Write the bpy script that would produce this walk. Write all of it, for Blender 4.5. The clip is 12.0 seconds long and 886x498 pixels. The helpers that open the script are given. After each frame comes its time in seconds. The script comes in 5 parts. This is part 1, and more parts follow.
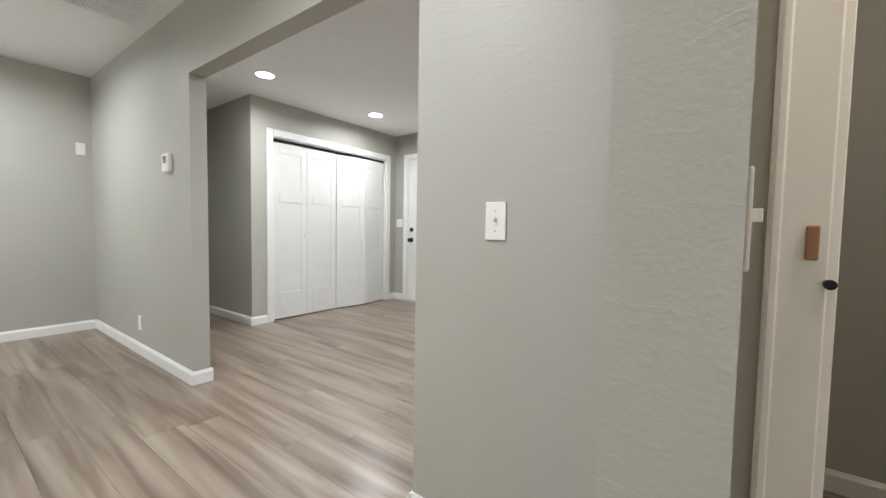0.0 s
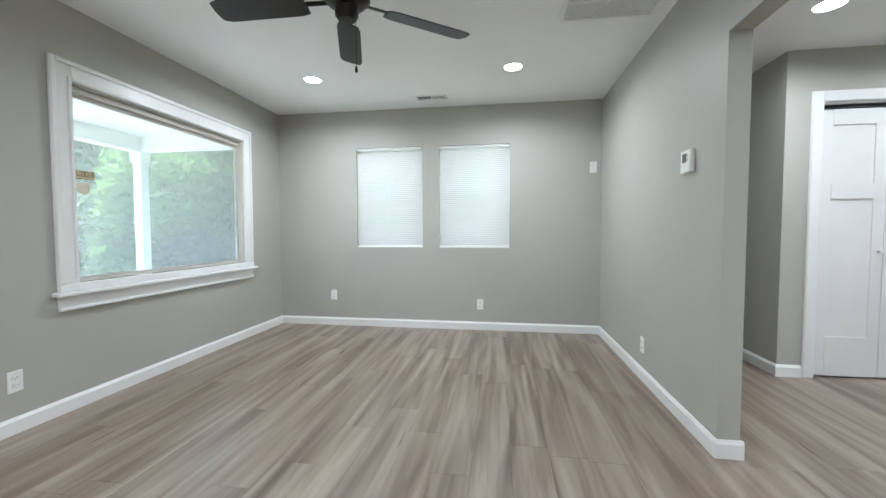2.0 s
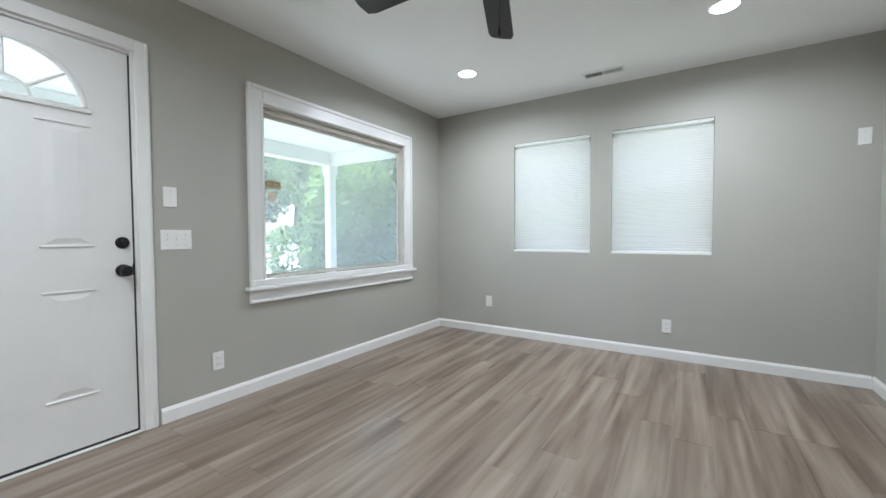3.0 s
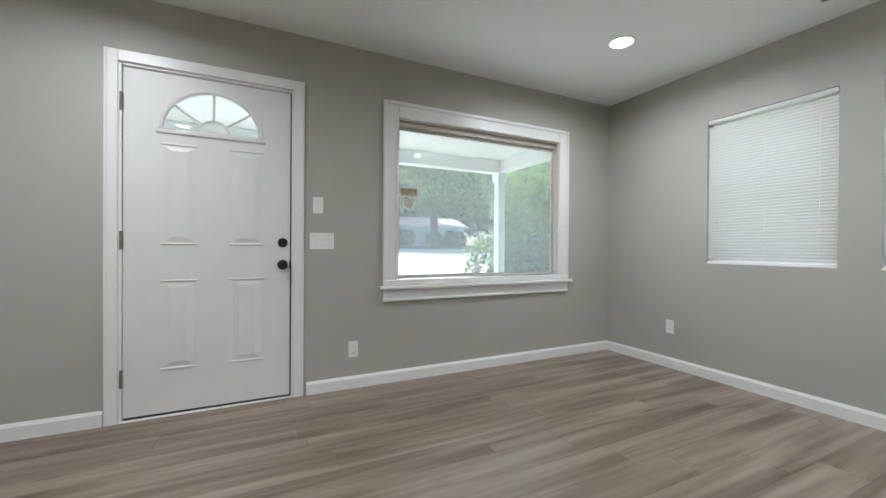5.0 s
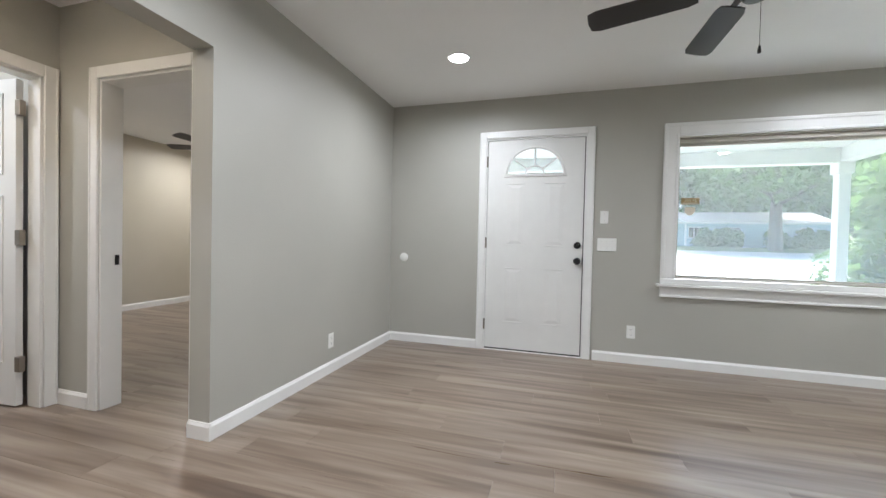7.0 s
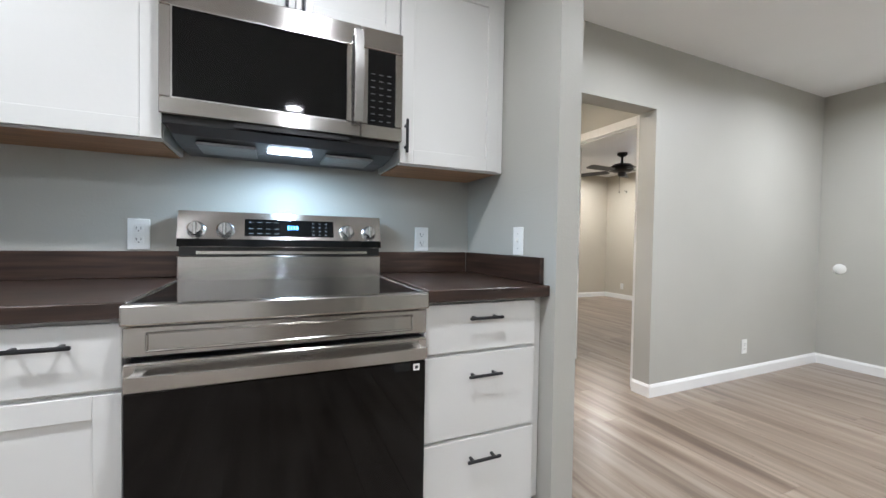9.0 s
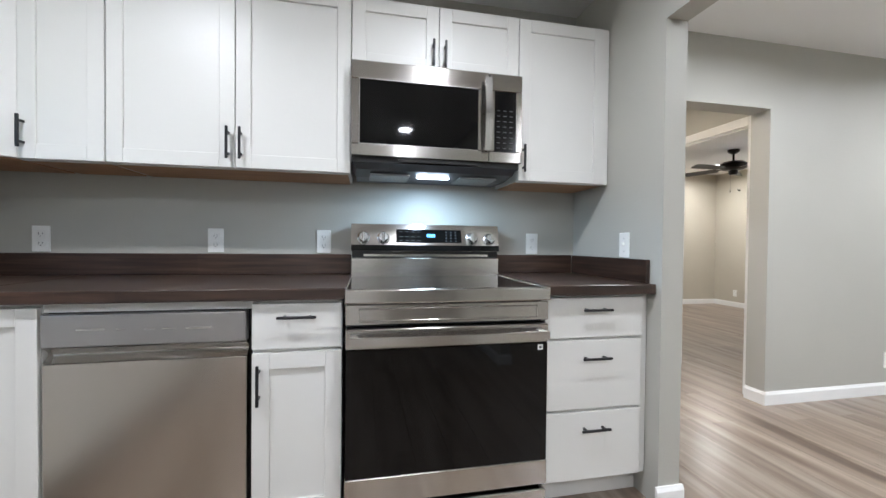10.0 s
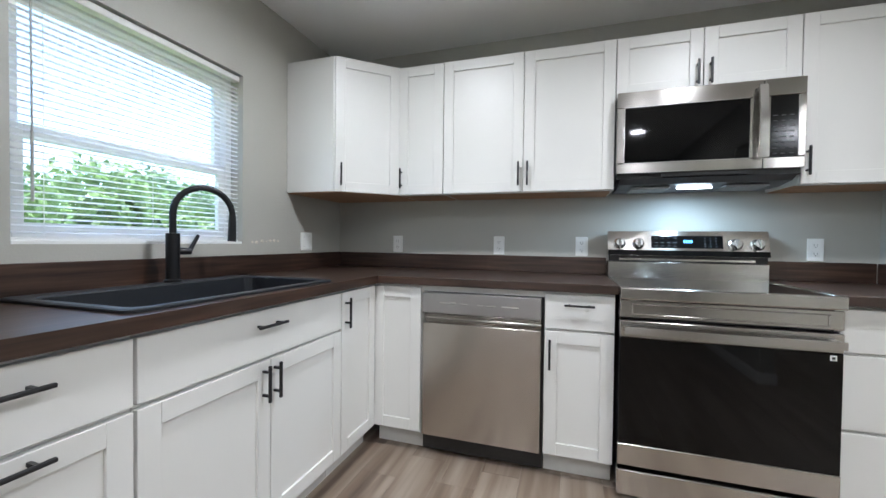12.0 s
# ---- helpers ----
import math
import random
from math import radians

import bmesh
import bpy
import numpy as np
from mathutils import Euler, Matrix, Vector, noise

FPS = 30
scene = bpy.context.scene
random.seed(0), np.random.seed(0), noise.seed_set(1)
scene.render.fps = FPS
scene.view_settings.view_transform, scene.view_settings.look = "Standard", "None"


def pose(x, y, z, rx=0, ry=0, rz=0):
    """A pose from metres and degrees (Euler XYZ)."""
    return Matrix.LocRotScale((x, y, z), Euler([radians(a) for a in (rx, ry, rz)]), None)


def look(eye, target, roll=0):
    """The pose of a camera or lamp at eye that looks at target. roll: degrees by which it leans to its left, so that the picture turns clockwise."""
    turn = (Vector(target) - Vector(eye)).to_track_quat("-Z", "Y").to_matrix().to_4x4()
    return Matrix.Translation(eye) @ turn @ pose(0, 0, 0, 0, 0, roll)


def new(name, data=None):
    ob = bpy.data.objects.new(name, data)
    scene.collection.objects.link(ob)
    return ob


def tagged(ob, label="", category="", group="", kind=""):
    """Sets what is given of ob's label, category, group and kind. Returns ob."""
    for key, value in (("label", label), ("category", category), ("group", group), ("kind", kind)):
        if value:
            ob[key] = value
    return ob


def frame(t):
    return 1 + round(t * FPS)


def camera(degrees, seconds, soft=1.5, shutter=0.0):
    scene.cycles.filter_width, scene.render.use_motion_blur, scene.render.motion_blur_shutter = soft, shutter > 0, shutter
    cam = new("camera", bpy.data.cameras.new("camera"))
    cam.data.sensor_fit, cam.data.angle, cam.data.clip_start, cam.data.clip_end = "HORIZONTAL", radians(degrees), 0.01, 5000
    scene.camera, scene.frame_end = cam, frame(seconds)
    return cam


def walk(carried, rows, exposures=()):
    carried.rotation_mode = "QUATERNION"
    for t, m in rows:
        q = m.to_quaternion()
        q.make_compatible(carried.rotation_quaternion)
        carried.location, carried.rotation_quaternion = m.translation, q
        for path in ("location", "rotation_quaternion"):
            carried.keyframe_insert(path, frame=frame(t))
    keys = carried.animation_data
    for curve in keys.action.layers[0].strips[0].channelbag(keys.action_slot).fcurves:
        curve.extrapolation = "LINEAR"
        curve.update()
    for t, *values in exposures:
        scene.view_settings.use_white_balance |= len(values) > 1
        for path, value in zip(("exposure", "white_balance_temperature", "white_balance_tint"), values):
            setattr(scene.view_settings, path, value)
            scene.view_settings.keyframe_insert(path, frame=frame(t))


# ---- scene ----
cam = camera(97.7, 12.0)
PATH = [
    (0, (0.396, 0.56, 1.044), (-0.786, 2.17, 0.94), 1.0),
    (0.5, (0.208, 0.626, 1.071), (-1.429, 1.771, 0.966), 0.5),
    (1, (0.027, 0.623, 1.059), (-1.866, 1.264, 0.968), 0.3),
    (1.5, (-0.168, 0.577, 1.062), (-2.159, 0.739, 0.973), 0.2),
    (2, (-0.379, 0.581, 1.079), (-2.355, 0.281, 0.99), -0.1),
    (2.5, (-0.565, 0.551, 1.089), (-2.432, -0.161, 1.006), -0.1),
    (3, (-0.782, 0.531, 1.072), (-2.461, -0.553, 1.002), -0.2),
    (4.8, (-1.391, 0.703, 1.015), (-2.359, -1.047, 0.995), 0.1),
    (5, (-1.415, 0.779, 1.02), (-2.291, -1.019, 1.008), 0.4),
    (5.5, (-1.455, 0.98, 1.021), (-2.106, -0.911, 1.012), 0.7),
    (6, (-1.46, 1.218, 1.035), (-1.769, -0.758, 1.03), 0.9),
    (6.5, (-1.484, 1.479, 1.059), (-1.352, -0.516, 1.023), 1.1),
    (7, (-1.409, 1.767, 1.044), (-0.843, -0.151, 1.007), 1.3),
    (7.5, (-1.394, 2.023, 1.076), (-0.365, 0.308, 1.026), 1.4),
    (7.7, (-1.424, 2.112, 1.073), (-0.231, 0.508, 1.026), 1.4),
    (9.3, (-1.646, 2.728, 1.073), (0.233, 2.046, 1.027), 0.8),
    (9.5, (-1.7, 2.781, 1.074), (0.203, 2.168, 1.029), 0.7),
    (10, (-1.845, 2.888, 1.075), (0.114, 2.486, 1.045), 0.6),
    (10.5, (-1.972, 3.013, 1.072), (0.02, 2.831, 1.044), 0.6),
    (11, (-2.092, 3.05, 1.085), (-0.097, 3.189, 1.053), 0.6),
    (11.5, (-2.19, 3.095, 1.095), (-0.233, 3.506, 1.062), 0.6),
    (12, (-2.273, 3.167, 1.095), (-0.369, 3.778, 1.058), 0.7),
]
LOOKS = [(0, 2.5, 6000, 9), (1.5, 2.4, 5550, 7), (3, 2.25, 5550, 8), (5, 1.9, 5800, 9), (6.5, 2.15, 5750, 10), (7.5, 2.35, 5750, 11), (9.5, 2.66, 5700, 11), (12, 2.58, 5700, 10)]
walk(cam, [(t, look(eye, target, roll)) for t, eye, target, roll in PATH], LOOKS)

# ---- world, sun and exposure ----
world = bpy.data.worlds.new("sky")
scene.world = world
world.use_nodes = True
wn = world.node_tree.nodes
sky = wn.new("ShaderNodeTexSky")
sky.sky_type = "NISHITA"
sky.sun_disc = False
sky.sun_elevation, sky.sun_rotation = radians(66.5), radians(189)
sky.dust_density = 3.0
wn["Background"].inputs[1].default_value = 0.15
world.node_tree.links.new(sky.outputs[0], wn["Background"].inputs[0])
sun = new("sun", bpy.data.lights.new("sun", "SUN"))
sun.data.energy, sun.data.angle, sun.data.color = 3.5, radians(16), (1.0, 0.96, 0.9)
sun.matrix_world = look((-0.8, -5, 12), (0, 0, 0))


def area(name, m, power, size, size_y=0, color=(1, 1, 1), shape="DISK", spread=180):
    ob = new(name, bpy.data.lights.new(name, "AREA"))
    ob.data.energy, ob.data.shape, ob.data.size, ob.data.color = power, shape, size, color
    if size_y:
        ob.data.size_y = size_y
    ob.data.spread = radians(spread)
    ob.matrix_world = m
    return ob


# ---- materials ----
def material(name):
    m = bpy.data.materials.new(name)
    m.use_nodes = True
    nt = m.node_tree
    return m, nt, nt.nodes["Principled BSDF"]


def node(nt, kind, **inputs):
    n = nt.nodes.new(kind)
    for key, value in inputs.items():
        n.inputs[key.replace("_", " ")].default_value = value
    return n


def coords(nt, scale=(1, 1, 1), space="Object", rot=(0, 0, 0)):
    tc = nt.nodes.new("ShaderNodeTexCoord")
    mp = nt.nodes.new("ShaderNodeMapping")
    mp.inputs["Scale"].default_value = scale
    mp.inputs["Rotation"].default_value = rot
    nt.links.new(tc.outputs[space], mp.inputs[0])
    return mp.outputs[0]


def ramp(nt, src, stops):
    r = nt.nodes.new("ShaderNodeValToRGB")
    while len(r.color_ramp.elements) < len(stops):
        r.color_ramp.elements.new(0.5)
    for e, (p, c) in zip(r.color_ramp.elements, stops):
        e.position, e.color = p, (*c, 1) if len(c) == 3 else c
    nt.links.new(src, r.inputs[0])
    return r.outputs[0]


def plain(name, color, rough=0.5, metal=0.0, var=0.06, scale=6.0, bump=0.0, bscale=120.0, stretch=(1, 1, 1), spec=0.5, coat=0.0):
    """A surface with slight variation in colour at one scale and relief at another."""
    m, nt, b = material(name)
    n = node(nt, "ShaderNodeTexNoise", Scale=scale, Detail=5.0)
    nt.links.new(coords(nt, stretch), n.inputs["Vector"])
    lo = tuple(c * (1 - var) for c in color)
    hi = tuple(min(1, c * (1 + var)) for c in color)
    nt.links.new(ramp(nt, n.outputs[0], [(0.3, lo), (0.7, hi)]), b.inputs["Base Color"])
    rr = nt.nodes.new("ShaderNodeMapRange")
    rr.inputs[3].default_value, rr.inputs[4].default_value = rough * 0.9, min(1, rough * 1.12)
    nt.links.new(n.outputs[0], rr.inputs[0])
    nt.links.new(rr.outputs[0], b.inputs["Roughness"])
    b.inputs["Metallic"].default_value = metal
    b.inputs["Specular IOR Level"].default_value = spec
    b.inputs["Coat Weight"].default_value = coat
    if bump:
        f = node(nt, "ShaderNodeTexNoise", Scale=bscale, Detail=3.0)
        nt.links.new(coords(nt, stretch), f.inputs["Vector"])
        bp = node(nt, "ShaderNodeBump", Strength=bump, Distance=0.004)
        nt.links.new(f.outputs[0], bp.inputs["Height"])
        nt.links.new(bp.outputs[0], b.inputs["Normal"])
    return m


def brushed(name, color, rough):
    """Steel brushed along its width, so that lights smear upright in it."""
    m = plain(name, color, rough, metal=1.0, var=0.03, scale=0.7)
    nt = m.node_tree
    b = nt.nodes["Principled BSDF"]
    b.inputs["Anisotropic"].default_value = 0.8
    b.inputs["Anisotropic Rotation"].default_value = 0.25
    tg = nt.nodes.new("ShaderNodeTangent")
    tg.direction_type, tg.axis = "RADIAL", "Z"
    nt.links.new(tg.outputs[0], b.inputs["Tangent"])
    return m


def wall_paint(name, color, relief=0.2):
    """Eggshell paint over an uneven hand-textured plaster."""
    m, nt, b = material(name)
    v = coords(nt)
    big = node(nt, "ShaderNodeTexNoise", Scale=1.3, Detail=4.0)
    nt.links.new(v, big.inputs["Vector"])
    nt.links.new(ramp(nt, big.outputs[0], [(0.3, tuple(c * 0.96 for c in color)), (0.7, tuple(c * 1.03 for c in color))]), b.inputs["Base Color"])
    b.inputs["Roughness"].default_value = 0.48
    b.inputs["Specular IOR Level"].default_value = 0.35
    fine = node(nt, "ShaderNodeTexNoise", Scale=130.0, Detail=2.0)
    nt.links.new(v, fine.inputs["Vector"])
    flat = coords(nt, (14, 14, 34))
    blob = node(nt, "ShaderNodeTexNoise", Scale=1.0, Detail=4.0, Distortion=0.6)
    nt.links.new(flat, blob.inputs["Vector"])
    knock = ramp(nt, blob.outputs[0], [(0.56, (0, 0, 0)), (0.64, (1, 1, 1))])
    add = nt.nodes.new("ShaderNodeMath")
    add.operation = "MULTIPLY_ADD"
    add.inputs[1].default_value = 0.35
    nt.links.new(knock, add.inputs[0])
    nt.links.new(fine.outputs[0], add.inputs[2])
    bp = node(nt, "ShaderNodeBump", Strength=relief, Distance=0.003)
    nt.links.new(add.outputs[0], bp.inputs["Height"])
    nt.links.new(bp.outputs[0], b.inputs["Normal"])
    return m


def plank_vinyl():
    """Grey-brown vinyl plank: long cathedral grain, smoky patches and a tone of its own for each board."""
    m, nt, b = material("vinyl_plank")
    info = nt.nodes.new("ShaderNodeObjectInfo")
    tc = nt.nodes.new("ShaderNodeTexCoord")
    off = nt.nodes.new("ShaderNodeVectorMath")
    off.operation = "SCALE"
    off.inputs[0].default_value = (37.0, 91.0, 13.0)
    nt.links.new(info.outputs["Random"], off.inputs["Scale"])
    add = nt.nodes.new("ShaderNodeVectorMath")
    nt.links.new(tc.outputs["Object"], add.inputs[0])
    nt.links.new(off.outputs[0], add.inputs[1])

    geo = nt.nodes.new("ShaderNodeNewGeometry")

    def noise_at(scale, detail, dist=0.0, source=None):
        mp = nt.nodes.new("ShaderNodeMapping")
        mp.inputs["Scale"].default_value = scale
        nt.links.new(source or add.outputs[0], mp.inputs[0])
        n = node(nt, "ShaderNodeTexNoise", Scale=1.0, Detail=detail, Distortion=dist)
        nt.links.new(mp.outputs[0], n.inputs["Vector"])
        return n.outputs[0]

    own = noise_at((0.75, 10.0, 1.0), 3.0, 0.8)
    drift = noise_at((0.7, 11.0, 1.0), 3.0, 0.8, geo.outputs["Position"])
    both = nt.nodes.new("ShaderNodeMix")
    both.inputs[0].default_value = 0.5
    nt.links.new(own, both.inputs[2])
    nt.links.new(drift, both.inputs[3])
    smoke = both.outputs[0]
    grain = noise_at((1.8, 48.0, 1.0), 5.0, 0.6)
    base = ramp(nt, smoke, [(0.33, (0.088, 0.059, 0.041)), (0.43, (0.162, 0.119, 0.086)), (0.53, (0.242, 0.191, 0.147)), (0.66, (0.335, 0.28, 0.225))])
    streak = ramp(nt, grain, [(0.3, (0.74, 0.72, 0.7)), (0.55, (1, 1, 1)), (0.75, (1.0, 1.0, 1.0))])
    mix = nt.nodes.new("ShaderNodeMix")
    mix.data_type, mix.blend_type = "RGBA", "MULTIPLY"
    mix.inputs[0].default_value = 0.22
    nt.links.new(base, mix.inputs[6])
    nt.links.new(streak, mix.inputs[7])
    tone = nt.nodes.new("ShaderNodeMapRange")
    tone.inputs[3].default_value, tone.inputs[4].default_value = 1.0, 1.08
    nt.links.new(info.outputs["Random"], tone.inputs[0])
    hsv = nt.nodes.new("ShaderNodeHueSaturation")
    nt.links.new(tone.outputs[0], hsv.inputs["Value"])
    nt.links.new(mix.outputs[2], hsv.inputs["Color"])
    nt.links.new(hsv.outputs[0], b.inputs["Base Color"])
    rr = nt.nodes.new("ShaderNodeMapRange")
    rr.inputs[3].default_value, rr.inputs[4].default_value = 0.24, 0.36
    nt.links.new(grain, rr.inputs[0])
    b.inputs["Specular IOR Level"].default_value = 0.75
    nt.links.new(rr.outputs[0], b.inputs["Roughness"])
    bp = node(nt, "ShaderNodeBump", Strength=0.12, Distance=0.002)
    nt.links.new(grain, bp.inputs["Height"])
    nt.links.new(bp.outputs[0], b.inputs["Normal"])
    return m


def counter_wood():
    """Dark laminate with narrow staves of burnt-brown wood along its length."""
    m, nt, b = material("dark_laminate")
    v = coords(nt, (1, 1, 1))
    st = node(nt, "ShaderNodeTexBrick", Scale=1.0, Mortar_Size=0.0, Brick_Width=0.55, Row_Height=0.045)
    st.inputs["Color1"].default_value, st.inputs["Color2"].default_value = (0.75, 0.75, 0.75, 1), (1.15, 1.15, 1.15, 1)
    nt.links.new(v, st.inputs["Vector"])
    g = node(nt, "ShaderNodeTexNoise", Scale=1.0, Detail=6.0, Distortion=0.4)
    nt.links.new(coords(nt, (3.0, 55.0, 55.0)), g.inputs["Vector"])
    base = ramp(nt, g.outputs[0], [(0.28, (0.014, 0.008, 0.0055)), (0.52, (0.042, 0.023, 0.0155)), (0.75, (0.085, 0.048, 0.032))])
    mix = nt.nodes.new("ShaderNodeMix")
    mix.data_type, mix.blend_type = "RGBA", "MULTIPLY"
    mix.inputs[0].default_value = 0.8
    nt.links.new(base, mix.inputs[6])
    nt.links.new(st.outputs[0], mix.inputs[7])
    nt.links.new(mix.outputs[2], b.inputs["Base Color"])
    b.inputs["Roughness"].default_value = 0.33
    b.inputs["Specular IOR Level"].default_value = 0.5
    bp = node(nt, "ShaderNodeBump", Strength=0.1, Distance=0.001)
    nt.links.new(g.outputs[0], bp.inputs["Height"])
    nt.links.new(bp.outputs[0], b.inputs["Normal"])
    return m


def glass(name, tint=(0.97, 1.0, 0.99), haze=0.0):
    """Pane that lets light straight through, with a faint sharp gloss and, given haze, a pale veil that paints glare.
    """
    m, nt, b = material(name)
    nt.nodes.remove(b)
    tr = nt.nodes.new("ShaderNodeBsdfTransparent")
    tr.inputs[0].default_value = (*tint, 1)
    gl = nt.nodes.new("ShaderNodeBsdfGlossy")
    gl.inputs["Roughness"].default_value = 0.02
    mx = nt.nodes.new("ShaderNodeMixShader")
    mx.inputs[0].default_value = 0.03
    nt.links.new(tr.outputs[0], mx.inputs[1])
    nt.links.new(gl.outputs[0], mx.inputs[2])
    out = mx.outputs[0]
    if haze:
        # pale translucent share imitates the washed-out glare of the view outside
        veil = nt.nodes.new("ShaderNodeBsdfTranslucent")
        veil.inputs[0].default_value = (0.85, 0.9, 0.9, 1)
        hz = nt.nodes.new("ShaderNodeMixShader")
        hz.inputs[0].default_value = haze
        nt.links.new(out, hz.inputs[1])
        nt.links.new(veil.outputs[0], hz.inputs[2])
        out = hz.outputs[0]
    nt.links.new(out, nt.nodes["Material Output"].inputs[0])
    return m


def translucent(name, color, share):
    m, nt, b = material(name)
    b.inputs["Base Color"].default_value = (*color, 1)
    b.inputs["Roughness"].default_value = 0.5
    t = nt.nodes.new("ShaderNodeBsdfTranslucent")
    t.inputs[0].default_value = (*color, 1)
    mx = nt.nodes.new("ShaderNodeMixShader")
    mx.inputs[0].default_value = share
    nt.links.new(b.outputs[0], mx.inputs[1])
    nt.links.new(t.outputs[0], mx.inputs[2])
    nt.links.new(mx.outputs[0], nt.nodes["Material Output"].inputs[0])
    return m


def glow(name, color, strength):
    m, nt, b = material(name)
    b.inputs["Base Color"].default_value = (*color, 1)
    b.inputs["Emission Color"].default_value = (*color, 1)
    b.inputs["Emission Strength"].default_value = strength
    return m


def leaf_mat(name, dark, light, share=0.35):
    m, nt, b = material(name)
    geo = nt.nodes.new("ShaderNodeNewGeometry")
    nt.links.new(ramp(nt, geo.outputs["Random Per Island"], [(0.0, dark), (1.0, light)]), b.inputs["Base Color"])
    b.inputs["Roughness"].default_value = 0.6
    t = nt.nodes.new("ShaderNodeBsdfTranslucent")
    t.inputs[0].default_value = (*light, 1)
    mx = nt.nodes.new("ShaderNodeMixShader")
    mx.inputs[0].default_value = share
    nt.links.new(b.outputs[0], mx.inputs[1])
    nt.links.new(t.outputs[0], mx.inputs[2])
    nt.links.new(mx.outputs[0], nt.nodes["Material Output"].inputs[0])
    return m


WALL = wall_paint("greige_wall_paint", (0.445, 0.438, 0.394))
WALL_BED = wall_paint("beige_wall_paint", (0.50, 0.46, 0.38))
CEIL = plain("ceiling_white", (0.86, 0.86, 0.85), 0.85, var=0.02, scale=1.5, bump=0.25, bscale=90)
TRIM = plain("trim_white", (0.82, 0.82, 0.80), 0.32, var=0.02, bump=0.03, bscale=40)
DOORW = plain("door_white", (0.76, 0.76, 0.74), 0.45, var=0.02, bump=0.04, bscale=60)
CAB = plain("cabinet_white", (0.69, 0.685, 0.655), 0.38, var=0.02, scale=2.5, bump=0.03, bscale=70)
RAWPLY = plain("raw_plywood", (0.42, 0.24, 0.13), 0.6, var=0.2, scale=5, stretch=(1, 12, 1))
KICK = plain("kick_board", (0.6, 0.59, 0.56), 0.5, var=0.06)
PLATE = plain("plate_white_plastic", (0.85, 0.85, 0.82), 0.3, var=0.01)
SLOT = plain("slot_dark", (0.03, 0.03, 0.03), 0.5)
BLACK = plain("matte_black_metal", (0.012, 0.012, 0.013), 0.38, metal=0.3, var=0.15)
BRONZE = plain("dark_bronze", (0.02, 0.016, 0.014), 0.35, metal=0.6)
STEEL = brushed("brushed_steel", (0.49, 0.47, 0.44), 0.18)
STEELV = brushed("brushed_steel_panel", (0.48, 0.445, 0.405), 0.2)
CHROME = plain("satin_nickel", (0.55, 0.54, 0.52), 0.22, metal=1.0)
BGLASS = plain("black_glass", (0.003, 0.003, 0.003), 0.04, var=0.0, spec=0.3)
KEYPAD = plain("satin_black_glass", (0.005, 0.005, 0.005), 0.12, var=0.0, spec=0.3)
MESHGREY = plain("filter_mesh", (0.34, 0.34, 0.34), 0.5, metal=0.7, var=0.12, scale=160, bump=0.5, bscale=500)
BENAMEL = plain("black_enamel", (0.01, 0.01, 0.01), 0.3)
GRANITE = plain("black_granite_composite", (0.012, 0.0135, 0.017), 0.45, var=0.3, scale=300, bump=0.1, bscale=400)
PLANK = plank_vinyl()
COUNTER = counter_wood()
GLASS = glass("window_glass")
# the haze share stands in for overexposed glare on the pane
HAZY = glass("hazy_window_glass", haze=0.16)
SLAT = translucent("blind_vinyl", (0.85, 0.85, 0.83), 0.18)
THIN_SLAT = translucent("thin_blind_vinyl", (0.92, 0.92, 0.92), 0.72)
LAMP = glow("lamp_lens", (1.0, 0.96, 0.9), 3.5)
HOODLED = glow("hood_led", (0.8, 0.92, 1.0), 3.5)
DISPLAY = glow("blue_display", (0.12, 0.45, 1.0), 0.4)
MARK = plain("grey_print", (0.07, 0.075, 0.08), 0.6, spec=0.1)
FANBLADE = plain("fan_blade_dark", (0.022, 0.02, 0.02), 0.42, var=0.15, stretch=(1, 12, 1))
PATCH = plain("raw_plaster", (0.62, 0.58, 0.5), 0.8, var=0.25, scale=60)
RAWWOOD = plain("raw_wood", (0.33, 0.17, 0.09), 0.7, var=0.2, scale=20)
ALU = plain("window_vinyl", (0.5, 0.47, 0.41), 0.4, var=0.04)
STICKER = plain("brown_sticker", (0.28, 0.2, 0.08), 0.5)
SHIELD = plain("tan_sticker", (0.72, 0.66, 0.52), 0.5)
STICKTXT = plain("sticker_print", (0.75, 0.7, 0.5), 0.5)
SCREW = plain("socket_grey", (0.45, 0.45, 0.43), 0.4)
GRASS = plain("grass", (0.10, 0.13, 0.045), 0.9, var=0.35, scale=0.8, bump=0.6, bscale=30)
CONCRETE = plain("pale_concrete", (0.42, 0.41, 0.385), 0.85, var=0.1, scale=1.2, bump=0.2, bscale=50)
PORCHW = plain("porch_paint", (0.78, 0.79, 0.78), 0.5, var=0.03)
SIDING = plain("blue_siding", (0.46, 0.60, 0.65), 0.6, var=0.06)
PALEROOF = plain("sun_bleached_shingle", (0.42, 0.39, 0.38), 0.9, var=0.12, scale=3, bump=0.3, bscale=15)
SHINGLE = plain("roof_shingle", (0.26, 0.25, 0.25), 0.9, var=0.2, scale=3, bump=0.3, bscale=15)
BARK = plain("bark", (0.10, 0.085, 0.07), 0.95, var=0.35, scale=4, bump=0.8, bscale=12, stretch=(1, 1, 0.25))
LEAF = leaf_mat("leaf_green", (0.075, 0.125, 0.045), (0.165, 0.25, 0.09), 0.45)
LEAF2 = leaf_mat("leaf_blue_green", (0.065, 0.11, 0.055), (0.145, 0.225, 0.105), 0.45)
CARP = plain("car_paint_grey", (0.2, 0.22, 0.25), 0.25, metal=0.5, coat=1.0)
RUBBER = plain("rubber", (0.02, 0.02, 0.02), 0.8)


